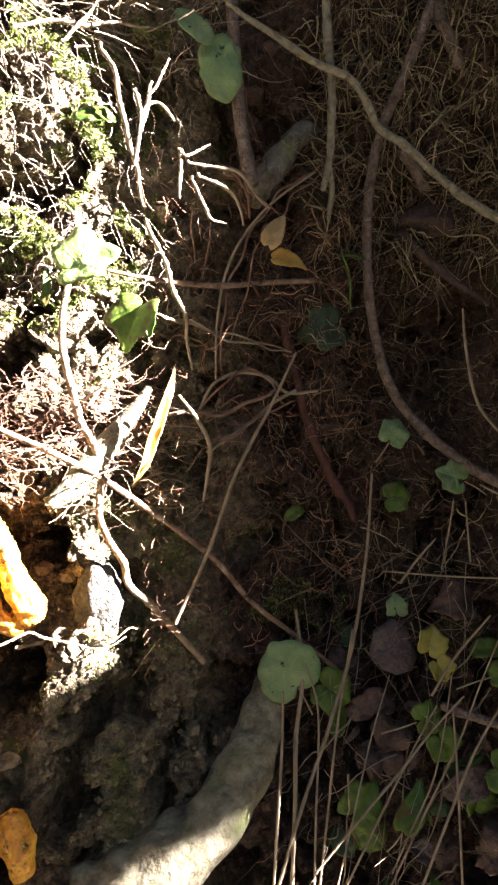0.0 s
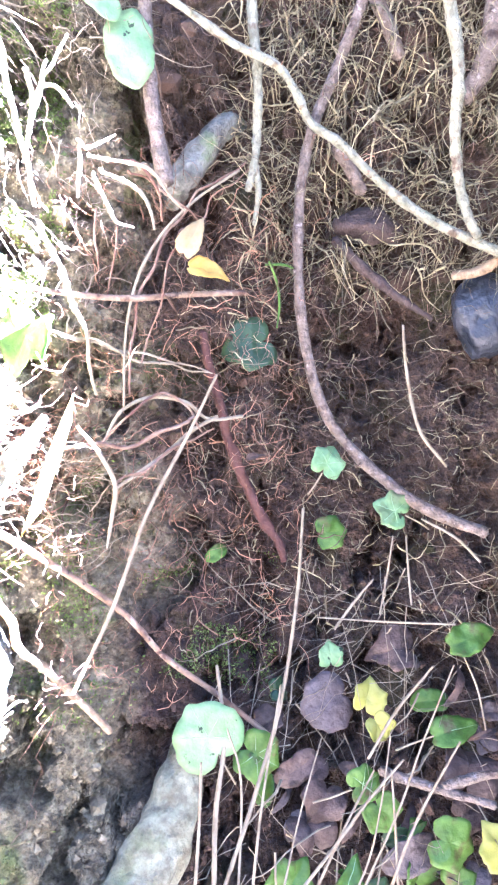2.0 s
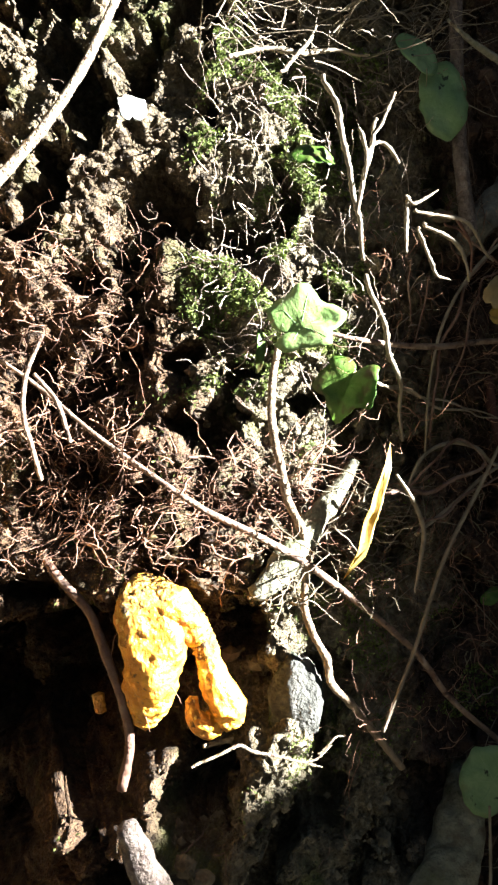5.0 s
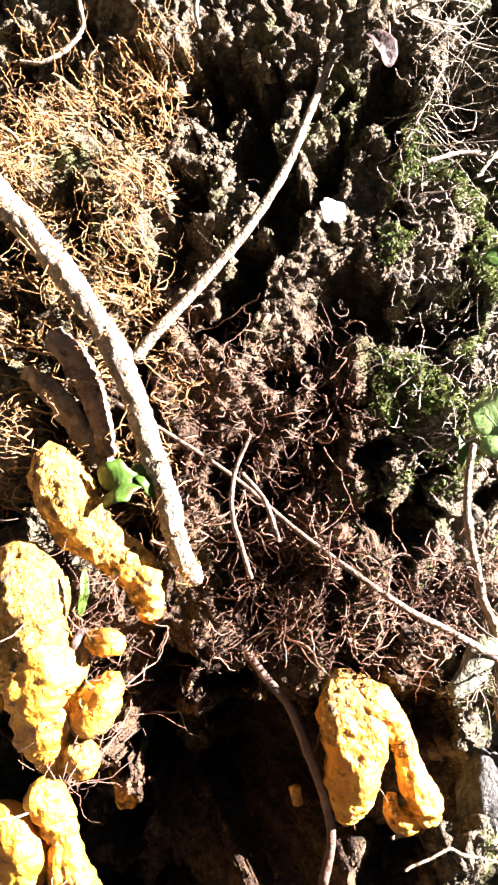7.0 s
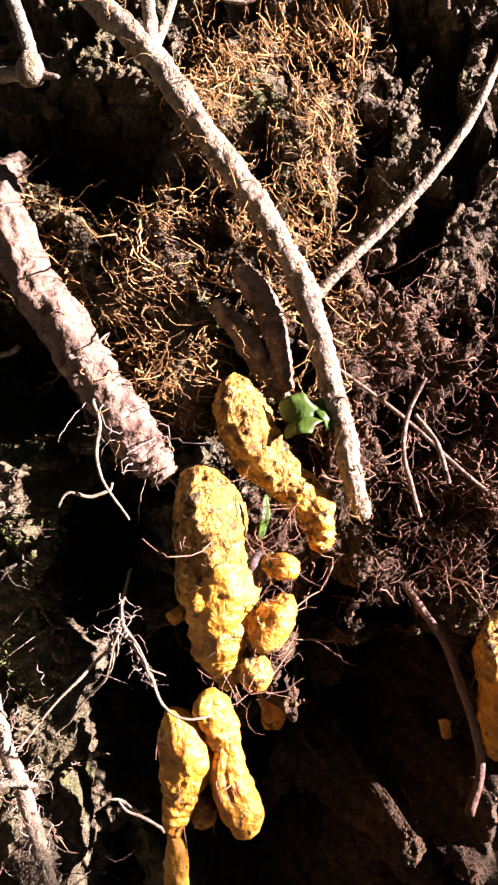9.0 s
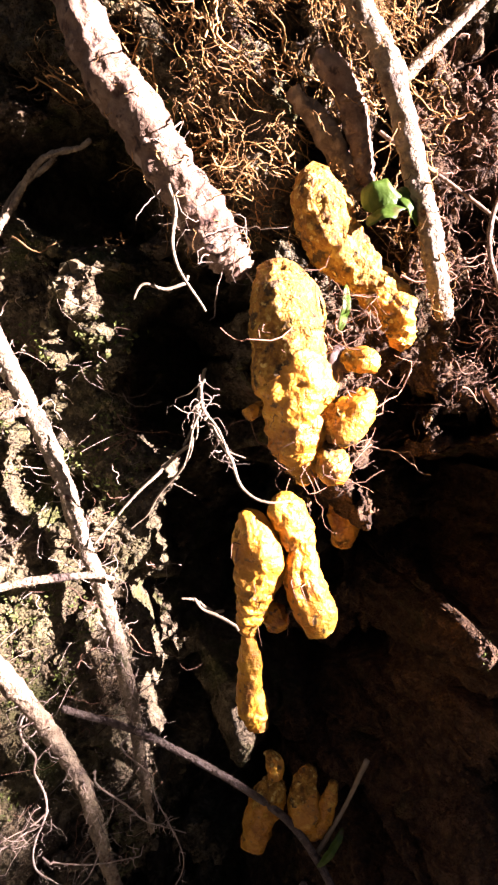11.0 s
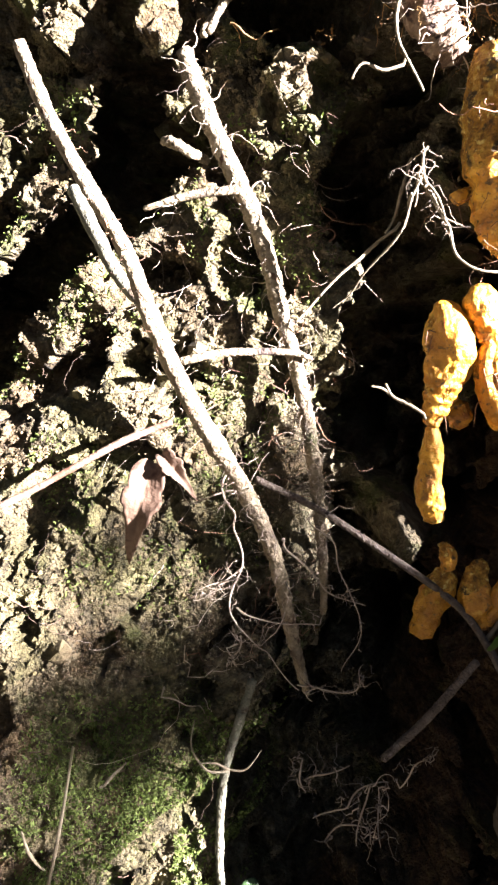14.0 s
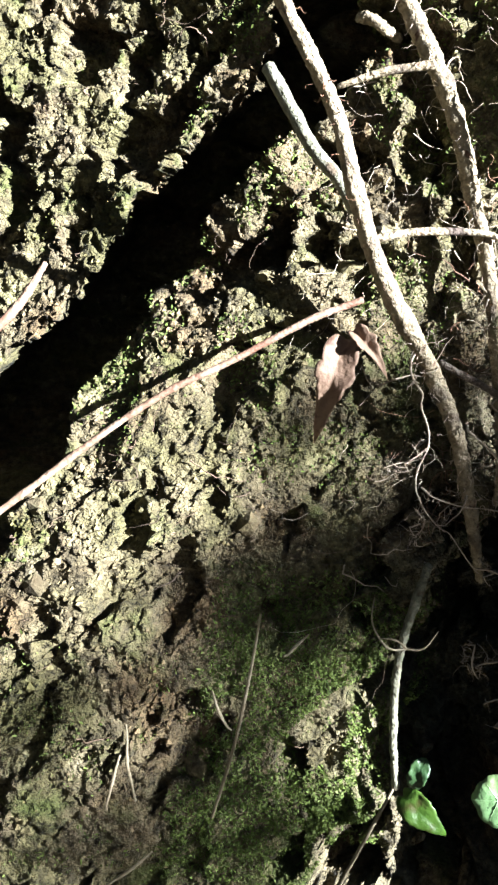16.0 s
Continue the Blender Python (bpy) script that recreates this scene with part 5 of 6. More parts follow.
tuber([([(-0.419, 0.884, 0.020), (-0.416, 0.874, 0.020), (-0.407, 0.857, 0.020), (-0.401, 0.846, 0.020), (-0.399, 0.831, 0.020), (-0.393, 0.815, 0.020), (-0.384, 0.800, 0.020), (-0.379, 0.788, 0.020)],
        [0.0064, 0.0126, 0.0113, 0.0088, 0.0126, 0.0158, 0.0150, 0.0096]),
       ([(-0.418, 0.797, 0.008), (-0.416, 0.788, 0.008), (-0.414, 0.780, 0.008)], [0.0076, 0.0100, 0.0066])], "narrow beaded yellow tuber hanging in the hollow")
tuber([([(-0.398, 0.668, 0.015), (-0.402, 0.655, 0.015), (-0.407, 0.636, 0.015), (-0.407, 0.617, 0.015)], [0.0086, 0.0126, 0.0115, 0.0078]),
       ([(-0.407, 0.690, 0.018), (-0.401, 0.680, 0.018), (-0.399, 0.670, 0.018)], [0.0050, 0.0074, 0.0060])], "small yellow tuber with a rough crown", 0.3)
tuber([([(-0.376, 0.681, 0.015), (-0.377, 0.662, 0.015), (-0.371, 0.646, 0.015), (-0.364, 0.634, 0.015)], [0.0060, 0.0117, 0.0142, 0.0077]),
       ([(-0.356, 0.677, 0.018), (-0.358, 0.662, 0.018), (-0.360, 0.648, 0.018), (-0.363, 0.637, 0.018)], [0.0040, 0.0072, 0.0068, 0.0051])], "small round yellow tuber with a curled lobe", 0.3)
tuber([([(-0.392, 0.882, -0.06), (-0.384, 0.861, -0.06), (-0.382, 0.835, -0.06)], [0.0078, 0.0121, 0.0087])], "dim orange tuber deep in the hollow")
tuber([([(-0.228, 0.958, -0.014), (-0.219, 0.940, -0.010), (-0.212, 0.920, -0.008), (-0.212, 0.900, -0.008), (-0.213, 0.880, -0.010), (-0.214, 0.864, -0.012)],
        [0.011, 0.0222, 0.0240, 0.0196, 0.0150, 0.008]),
       ([(-0.217, 0.951, -0.010), (-0.201, 0.942, -0.006), (-0.188, 0.931, -0.006), (-0.180, 0.922, -0.008)], [0.0135, 0.0168, 0.0125, 0.0075]),
       ([(-0.184, 0.930, -0.010), (-0.175, 0.907, -0.010), (-0.168, 0.888, -0.010), (-0.162, 0.874, -0.010), (-0.161, 0.863, -0.010)], [0.0075, 0.0088, 0.0118, 0.0142, 0.0085]),
       ([(-0.186, 0.880, -0.014), (-0.182, 0.868, -0.014), (-0.174, 0.862, -0.014), (-0.166, 0.865, -0.014)], [0.0045, 0.0075, 0.0088, 0.0065])], "forked yellow tuber jutting from the bank", 0.22)
tuber([([(-0.251, 0.878, -0.026), (-0.249, 0.866, -0.026)], [0.0045, 0.004])], "tiny round yellow tuber in the hollow")
tuber([([(-0.159, 0.734, 0.02), (-0.154, 0.713, 0.022), (-0.150, 0.691, 0.02)], [0.008, 0.0125, 0.007])], "small yellow tuber low on the bank")


# ---- leaves ----
def outline(kind, a):
    """Distance of a leaf's edge from its middle at the angle a from the tip, for a leaf half as long as 1."""
    a = (a + math.pi) % (2 * math.pi) - math.pi
    edges = {"ivy": ((0, 1.0), (16, 0.84), (34, 0.74), (48, 0.82), (60, 0.91), (76, 0.82), (96, 0.76), (112, 0.82), (126, 0.86), (146, 0.78), (166, 0.60), (180, 0.30)),
             "lobed": ((0, 1.0), (16, 0.86), (34, 0.66), (50, 0.80), (62, 0.94), (78, 0.80), (100, 0.70), (120, 0.74), (136, 0.78), (152, 0.70), (168, 0.52), (180, 0.30)),
             "dead": ((0, 1.0), (7, 0.66), (14, 0.44), (26, 0.36), (45, 0.25), (80, 0.27), (120, 0.24), (150, 0.42), (165, 0.52), (180, 0.46)),
             "point": ((0, 1.0), (12, 0.76), (30, 0.54), (60, 0.43), (100, 0.42), (140, 0.56), (165, 0.62), (180, 0.50)),
             "heart": ((0, 0.96), (20, 0.88), (60, 0.90), (100, 0.96), (140, 0.93), (164, 0.78), (180, 0.52))}
    if kind in edges:
        angles, sizes = zip(*edges[kind])
        return float(np.interp(math.degrees(abs(a)), angles, sizes))
    width = {"oval": 0.62, "lance": 0.20, "blade": 0.085}[kind]
    c, s = math.cos(a), math.sin(a)
    e = 1 / math.sqrt(c * c + (s / width) ** 2)
    return e * (1 - 0.12 * (1 - abs(c)) ** 2)


def leaf(x, z, lift, size, angle, mat, label, kind="ivy", face_dir=(0.25, -1, 0.2), curl=0.25, fold=0.25, stalk=0.0):
    """A leaf with its middle at (x, z, lift); angle: where its tip points on the bank, 0 to the right and 90 up."""
    mid = place(x, z, lift)
    nrm = Vector(face_dir).normalized()
    tip = Vector((math.cos(radians(angle)), 0, math.sin(radians(angle))))
    tip = (tip - nrm * tip.dot(nrm)).normalized()
    wide = nrm.cross(tip)
    rings, spokes, h = 5, 60, size / 2
    verts = []
    for level in (0.00025, -0.00025):
        verts.append(mid + nrm * level)
        for r in range(1, rings + 1):
            for s in range(spokes):
                a = 2 * math.pi * s / spokes
                d = outline(kind, a) * (1 + 0.09 * noise.noise((math.cos(a) * 3 + x * 50, math.sin(a) * 3 + z * 50, 1))) * r / rings
                u, w = d * math.cos(a), d * math.sin(a)
                bend = -curl * u * u + fold * abs(w) - curl * 0.5 * w * w + 0.12 * noise.noise((u * 2.5 + x * 90, w * 2.5, z * 90))
                verts.append(mid + tip * (u * h) + wide * (w * h) + nrm * (bend * h + level))
    faces = []
    block = 1 + rings * spokes
    for side in (0, 1):
        o = side * block
        for s in range(spokes):
            q = (s + 1) % spokes
            tri = (o, o + 1 + s, o + 1 + q)
            faces.append(tri if side == 0 else tri[::-1])
            for r in range(rings - 1):
                b = o + 1 + r * spokes
                quad = (b + s, b + spokes + s, b + spokes + q, b + q)
                faces.append(quad if side == 0 else quad[::-1])
    rim = 1 + (rings - 1) * spokes
    for s in range(spokes):
        q = (s + 1) % spokes
        faces.append((rim + s, block + rim + s, block + rim + q, rim + q))
    if not stalk:
        return tagged(mesh_object("leaf", verts, faces, mat), label, "leaf", "leaves on the bank")
    ob = thing("leaf", label, "leaf", "leaves on the bank")
    blade = mesh_object("blade", verts, faces, mat, ob)
    # a raised midrib and side veins
    for turn, reach in ((0, 0.94), (58, 0.80), (-58, 0.80), (122, 0.66), (-122, 0.66)) if kind in ("ivy", "lobed", "heart") else ((0, 0.94),):
        line = []
        for k in range(6):
            a = radians(turn)
            d = outline(kind, a) * reach * k / 5 if k else 0.0
            u, w = d * math.cos(a), d * math.sin(a)
            bend = -curl * u * u + fold * abs(w) - curl * 0.5 * w * w + 0.12 * noise.noise((u * 2.5 + x * 90, w * 2.5, z * 90))
            line.append(mid + tip * (u * h) + wide * (w * h) + nrm * (bend * h + 0.0003))
        tube("vein", line, [0.0004, 0.0003, 0.00015], VEIN, blade, sides=5, steps=9, rough=0)
    if stalk:
        back = mid - tip * h * (0.95 if kind in ("oval", "lance", "blade") else 0.55)
        tube("stalk", [back, back - tip * stalk * 0.5 - nrm * 0.004, back - tip * stalk - nrm * 0.012], [0.0007, 0.0008, 0.0009], STRAW, ob, sides=6)
    return ob


PALE, GREEN, DRY = "pale green ivy leaf in the shade", "fresh green ivy leaf on the bank", "dry curled brown leaf on the bank"
leaf(0.140, 1.011, 0.035, 0.037, 60, LEAF_PALE, PALE, stalk=0.02)
leaf(0.199, 0.969, 0.035, 0.040, 160, LEAF_PALE, PALE, stalk=0.03)
leaf(0.143, 0.949, 0.020, 0.038, 10, LEAF, GREEN)
leaf(0.252, 0.866, 0.040, 0.062, 25, LEAF, "pointed bright green leaf among straws", "point", (0.1, -1, 0.6))
leaf(0.138, 0.811, 0.025, 0.052, 200, LEAF_GREY, "wilted grey leaf lying on litter", "heart", fold=0.1)
leaf(0.168, 0.818, 0.040, 0.036, 70, LEAF_YELLOW, "crinkled yellow leaf among green leaves", "ivy", fold=0.6)
leaf(0.176, 0.798, 0.040, 0.030, 300, LEAF_YELLOW, "crinkled yellow leaf among green leaves", "ivy", fold=0.6)
leaf(0.160, 0.759, 0.045, 0.036, 20, LEAF, GREEN, stalk=0.03)
leaf(0.234, 0.796, 0.040, 0.060, 20, LEAF, GREEN, "point", (0.2, -1, 0.8), stalk=0.03)
leaf(0.076, 0.782, 0.035, 0.048, 330, LEAF, GREEN, stalk=0.03)
leaf(0.175, 0.736, 0.035, 0.040, 300, LEAF, GREEN)
leaf(0.226, 0.718, 0.040, 0.050, 340, LEAF, "yellow-green leaf with pointed lobes")
leaf(0.141, 0.690, 0.050, 0.060, 60, LEAF, "long green leaf among straws", "point", stalk=0.02)
leaf(0.264, 0.716, 0.040, 0.045, 120, LEAF_YELLOW, "yellow-green leaf with pointed lobes")
leaf(0.141, 0.846, 0.025, 0.028, 90, LEAF_PALE, PALE)
leaf(0.039, 0.803, 0.045, 0.060, 120, LEAF_PALE, "round pale green leaf with small holes", "heart", (0.2, -1, 0.1), 0.1, 0.08, 0.03)
leaf(0.131, 0.744, 0.025, 0.045, 240, LEAF_DRY, DRY, "ivy", (0.3, -1, 0.8), 0.8, 0.7)
leaf(0.110, 0.765, 0.025, 0.040, 30, LEAF_DRY, "orange-brown dead leaf in the litter", "oval")
leaf(0.200, 0.852, 0.025, 0.052, 190, LEAF_DRY, DRY, "ivy", (0.3, -1, 0.8), 0.8, 0.7)
leaf(0.12, 0.72, 0.02, 0.05, 100, LEAF_DRY, DRY, "ivy", (0.3, -1, 0.8), 0.8, 0.7)
leaf(0.20, 0.70, 0.02, 0.05, 20, LEAF_GREY, "wilted grey leaf lying on litter", "oval")
leaf(0.25, 0.76, 0.02, 0.06, 70, LEAF_DRY, DRY, "ivy", (0.3, -1, 0.8), 0.8, 0.7)
leaf(0.10, 0.69, 0.03, 0.05, 45, LEAF, GREEN)
leaf(-0.044, 1.366, 0.035, 0.042, 320, LEAF_PALE, "smooth pale green leaf hanging over the recess", "oval", (0.4, -1, 0.3), 0.1, 0.1)
leaf(-0.022, 1.334, 0.035, 0.066, 278, LEAF_PALE, "smooth pale green leaf hanging over the recess", "oval", (0.1, -1, 0.1), 0.15, 0.1)
leaf(0.025, 1.183, 0.060, 0.044, 62, LEAF_STRAW, "pale tan folded leaf hanging in the recess", "point", (0.1, -1, 0.1), 0.2, 0.35)
leaf(0.035, 1.164, 0.055, 0.044, 352, LEAF_GOLD, "golden brown leaf hanging in the recess", "point", (0.2, -1, 0.5), 0.3, 0.4)
leaf(-0.122, 1.139, 0.045, 0.066, 22, LEAF_LIGHT, "sunlit glossy ivy leaf on mossy bank", "lobed", (-0.1, -1, 0.5), 0.1, 0.4, 0.03)
leaf(-0.086, 1.104, 0.030, 0.060, 250, LEAF, "green ivy leaf edge-on to the sun", "lobed", (-0.3, -1, 0.3), 0.3, 0.4)
leaf(-0.149, 1.122, 0.030, 0.034, 265, LEAF, "small green leaf hanging below the ivy", "lance", (0.6, -1, 0.1))
leaf(-0.120, 1.268, 0.030, 0.036, 15, LEAF, "small green leaf in sunlit moss", "oval", (0.3, -1, 0.7))
leaf(-0.251, 1.293, 0.012, 0.026, 100, LEAF_WHITE, "white dry leaf scrap on dark earth", "ivy", (0.6, -1, 0.2), fold=0.5)
leaf(-0.428, 0.432, 0.060, 0.038, 200, LEAF_PALE, "pale green leaf at the foot of the bank", "heart", (0.3, -1, 0.4), stalk=0.03)
leaf(-0.478, 0.408, 0.050, 0.052, 335, LEAF, "green leaf half in shade at the foot of the bank", "point", (0.1, -1, 0.5), 0.4, 0.3)
leaf(-0.486, 0.414, 0.015, 0.026, 80, LEAF_DARK, "dark green leaf at the foot of the bank", "oval", (0.1, -1, 0.3))
leaf(-0.378, 1.085, 0.050, 0.038, 20, LEAF, "crumpled green leaf between roots", "ivy", (-0.3, -1, 0.3), 0.8, 0.9)
leaf(-0.357, 1.090, 0.048, 0.030, 320, LEAF, "crumpled green leaf between roots", "oval", (0.6, -1, 0.1), 0.5, 0.5)
leaf(-0.276, 0.971, -0.030, 0.034, 40, LEAF, GREEN)
leaf(-0.239, 0.948, -0.030, 0.024, 80, LEAF_PALE, "tiny pale star-shaped leaf in the hollow")
leaf(-0.390, 1.016, 0.060, 0.032, 85, LEAF, "small green leaf behind the tuber", "lance", (0.8, -1, 0.1))
leaf(-0.391, 0.979, 0.050, 0.026, 80, LEAF_DRY, "small brown leaf stuck beside the large tuber", "oval", (0.5, -1, 0.1), 0.3, 0.3)
leaf(-0.350, 0.636, 0.030, 0.034, 62, LEAF, "small green shoot in the hollow", "lance", (0.3, -1, 0.2), 0.3, 0.4)
leaf(-0.600, 0.704, 0.045, 0.108, 264, LEAF_TAN, "dead brown crumpled leaf hanging from the stick", "dead", (0.3, -1, 0.15), 0.45, 0.4)
leaf(-0.586, 0.727, 0.050, 0.058, 322, LEAF_TAN, "dead brown curled leaf hanging from the stick", "dead", (0.3, -1, 0.5), 0.6, 0.9)
leaf(-0.066, 1.014, 0.055, 0.105, 66, LEAF_GOLD, "long yellow blade-shaped leaf catching the sun", "blade", (0.6, -1, 0.1), 0.1, 0.9)


leaf(0.044, 0.936, 0.020, 0.022, 40, LEAF, "tiny green leaf in the recess", "oval", (0.2, -1, 0.4), 0.3, 0.3)
leaf(0.075, 1.017, 0.030, 0.026, 20, LEAF_DRY, "small dry brown leaf caught in rootlets", "dead", (0.2, -1, 0.5), 0.5, 0.6)
leaf(-0.221, 1.423, 0.030, 0.034, 300, LEAF_DRY, "small orange-brown leaf at the top of the bank", "oval", (0.4, -1, 0.4), 0.4, 0.5)
for line in ([(0.088, 1.181, 0.040), (0.095, 1.164, 0.040), (0.097, 1.146, 0.040), (0.095, 1.126, 0.040)], [(0.085, 1.179, 0.035), (0.100, 1.181, 0.035), (0.110, 1.179, 0.035)]):
    tagged(tube("green_stem", line, [0.0011, 0.0012, 0.0007], LEAF, sides=7, rough=0.1), "thin green stem in the shaded recess", "stem", "green stems")
for line in ([(-0.432, 1.421, 0.050), (-0.429, 1.401, 0.050), (-0.436, 1.384, 0.050), (-0.451, 1.373, 0.050), (-0.467, 1.372, 0.050)], [(-0.353, 1.433, 0.040), (-0.353, 1.423, 0.040), (-0.351, 1.414, 0.040)]):
    tagged(tube("thin_root", line, [0.0016, 0.0018, 0.0012], BARK_PALE, sides=7, rough=0.3, wander=0.003), "thin bent root in the dark hollow", "root", "thin roots")

# leaf litter at the foot of the recess
LITTER = ((LEAF_DRY, "brown dead leaf in the damp litter"), (LEAF_GREY, "grey rotting leaf in the damp litter"), (LEAF, "small green leaf in the litter"),
          (LEAF_DRY, "brown dead leaf in the damp litter"), (LEAF_DARK, "dark wet leaf in the litter"))
for i in range(70):
    mat, words = LITTER[i % 5]
    leaf(random.uniform(0.075, 0.33), random.uniform(0.58, 0.85), random.uniform(-0.005, 0.02), random.uniform(0.020, 0.042), random.uniform(0, 360), mat, words,
         random.choice(("ivy", "oval", "heart", "lance")), (random.uniform(-0.5, 0.7), -1, random.uniform(0, 1.2)), random.uniform(0.1, 0.9), random.uniform(0.1, 0.8))
leaf(0.075, 1.115, 0.010, 0.060, 200, LEAF_DARK, "dark green ivy leaf deep in the recess")


# ---- stones ----
def stone(x, z, lift, size, label, mat=STONE, seed=0):
    bm = bmesh.new()
    bmesh.ops.create_icosphere(bm, subdivisions=4, radius=1)
    mid = place(x, z, lift)
    for v in bm.verts:
        c = v.co.copy()
        k = 1 + 0.28 * noise.noise(c * 1.3 + Vector((seed, x * 20, 0))) + 0.10 * noise.noise(c * 4 + Vector((seed, 0, 0))) + 0.04 * noise.noise(c * 11)
        v.co = mid + Vector((c.x * size[0], c.y * size[1], c.z * size[2])) * k
    me = bpy.data.meshes.new("stone")
    bm.to_mesh(me)
    bm.free()
    me.materials.append(mat)
    me.polygons.foreach_set("use_smooth", [True] * len(me.polygons))
    return tagged(new("stone", me), label, "stone", "stones in the bank")


stone(-0.115, 0.872, -0.010, (0.019, 0.012, 0.034), "grey lichen-covered stone set in the bank", seed=3)
stone(0.292, 1.145, 0.0, (0.032, 0.02, 0.04), "dark glossy blue-black stone in the recess", SLATE, 8)
tagged(weathered(tube("root_peg", [(-0.652, 0.948, 0.030), (-0.643, 0.947, 0.034), (-0.634, 0.944, 0.030), (-0.626, 0.942, 0.010)], [0.0026, 0.0040, 0.0036, 0.003], BARK_PALE, sides=14, steps=40, rough=0.4), 0.0012),
       "short whitish broken root peg on the clay", "root")
stone(-0.268, 0.556, 0.075, (0.066, 0.045, 0.052), "large rounded brown stone at the foot of the hollow", BOULDER, 12)

# ---- small things at the foot of the clay ----
for line in ([(-0.667, 0.389, 0.014), (-0.666, 0.410, 0.014), (-0.665, 0.429, 0.012)], [(-0.661, 0.327, 0.015), (-0.650, 0.341, 0.018), (-0.638, 0.356, 0.015)], [(-0.653, 0.395, 0.012), (-0.660, 0.423, 0.014), (-0.667, 0.450, 0.010)],
             [(-0.609, 0.446, 0.012), (-0.617, 0.461, 0.014), (-0.625, 0.474, 0.010)], [(-0.590, 0.500, 0.014), (-0.587, 0.508, 0.014), (-0.582, 0.516, 0.012)]):
    tagged(tube("straw", line, [0.0008, 0.0013, 0.0007], STRAW, sides=7, rough=0.25, wander=0.003), "short dry straw on mossy clay", "straw", "straws")
tagged(tube("stick_end", [(-0.870, 0.640, 0.030), (-0.847, 0.700, 0.030), (-0.842, 0.719, 0.030), (-0.841, 0.741, 0.028)], [0.0036, 0.0036, 0.0032, 0.0022], STICK, sides=10, rough=0.2, knots=0.15), "tan stick end lying on grey clay", "stick")
tuft = thing("root_tuft", "pale tuft of dry rootlets on a mossy twig", "root")
for line in ([(-0.517, 0.510, 0.030), (-0.530, 0.512, 0.034), (-0.542, 0.530, 0.034), (-0.543, 0.548, 0.030)], [(-0.517, 0.510, 0.030), (-0.506, 0.513, 0.036), (-0.500, 0.526, 0.036)], [(-0.517, 0.510, 0.030), (-0.524, 0.519, 0.040), (-0.534, 0.521, 0.040)]):
    tube("rootlet", line, [0.0010, 0.0008, 0.0004], STRAW, tuft, sides=6, rough=0.2, wander=0.004)
tangle = thing("root_tangle", "pale tangled roots in the shade at the foot of the hollow", "root")
for line in ([(-0.465, 0.494, 0.012), (-0.455, 0.505, 0.012), (-0.441, 0.509, 0.012)],
             [(-0.454, 0.470, 0.012), (-0.436, 0.485, 0.012), (-0.424, 0.498, 0.012), (-0.406, 0.500, 0.012)],
             [(-0.424, 0.498, 0.012), (-0.422, 0.479, 0.012), (-0.416, 0.461, 0.012)],
             [(-0.408, 0.502, 0.012), (-0.408, 0.486, 0.012), (-0.398, 0.467, 0.012)],
             [(-0.402, 0.509, 0.012), (-0.390, 0.521, 0.012), (-0.377, 0.533, 0.012)],
             [(-0.441, 0.456, 0.012), (-0.430, 0.472, 0.012), (-0.409, 0.472, 0.012), (-0.408, 0.463, 0.012)],
             [(-0.476, 0.510, 0.012), (-0.475, 0.499, 0.012), (-0.469, 0.491, 0.012)]):
    tube("side_root", line, [0.0006, 0.0008, 0.0004], ROOTLET_PALE, tangle, sides=6, rough=0.2, knots=0.3, wander=0.010)
    fringe(tangle, line, 20, 0.026, 0.0006, ROOTLET_PALE, int(-line[0][0] * 1000), 0.0, 1.0, 0.001, 1.0)

# ---- fine rootlets, moss and litter ----
ALL = 3.0
tagged(strands("dry_grass", scatter(2600, 0.05, 0.34, 1.17, 1.47, 56), -2.0, 0.045, 0.0009, GRASS_OLD, 1.1, lift=0.035, out=0.03, seed=16, kink=0.35),
       "matted olive-brown old grass at the top of the recess", "dry grass", kind="stuff")
tagged(strands("dry_grass", scatter(1000, 0.0, 0.33, 0.84, 1.2, 57), -0.5, 0.03, 0.0007, GRASS_OLD, 2.0, lift=0.02, out=0.015, seed=17, kink=0.5),
       "short olive-brown old grass in the recess", "dry grass", kind="stuff")
tagged(strands("gold_rootlets", scatter(3800, -0.51, -0.355, 1.17, 1.43, 41, 26, 0.0), 0, 0.023, 0.0007, ROOTLET_GOLD, ALL, lift=0.03, out=0.02, seed=1),
       "mat of golden brown fine rootlets beside the root", "rootlets", kind="stuff")
tagged(strands("gold_rootlets", scatter(2200, -0.64, -0.45, 1.04, 1.25, 42, 24, -0.05), 0, 0.030, 0.0008, ROOTLET_GOLD, ALL, lift=0.03, out=0.02, seed=2),
       "tangle of orange-brown rootlets round the thick root", "rootlets", kind="stuff")
tagged(strands("gold_rootlets", scatter(1300, -0.47, -0.34, 1.03, 1.2, 43, 24, -0.05), 0, 0.024, 0.0007, ROOTLET_GOLD, ALL, lift=0.03, out=0.02, seed=3),
       "tangle of orange-brown rootlets between the tubers", "rootlets", kind="stuff")
tagged(strands("root_mat", scatter(2000, -0.03, 0.33, 0.95, 1.47, 44), -1.2, 0.045, 0.0005, ROOTLET_DARK, 1.3, lift=0.035, out=0.02, seed=4, kink=0.7),
       "dense brown mat of fine roots in the recess", "rootlets", kind="stuff")
tagged(strands("root_mat", scatter(1300, -0.09, 0.13, 0.82, 1.26, 45), 0.2, 0.04, 0.0005, ROOTLET, 1.6, lift=0.04, out=0.03, seed=5),
       "curling dry rootlets at the edge of the recess", "rootlets", kind="stuff")
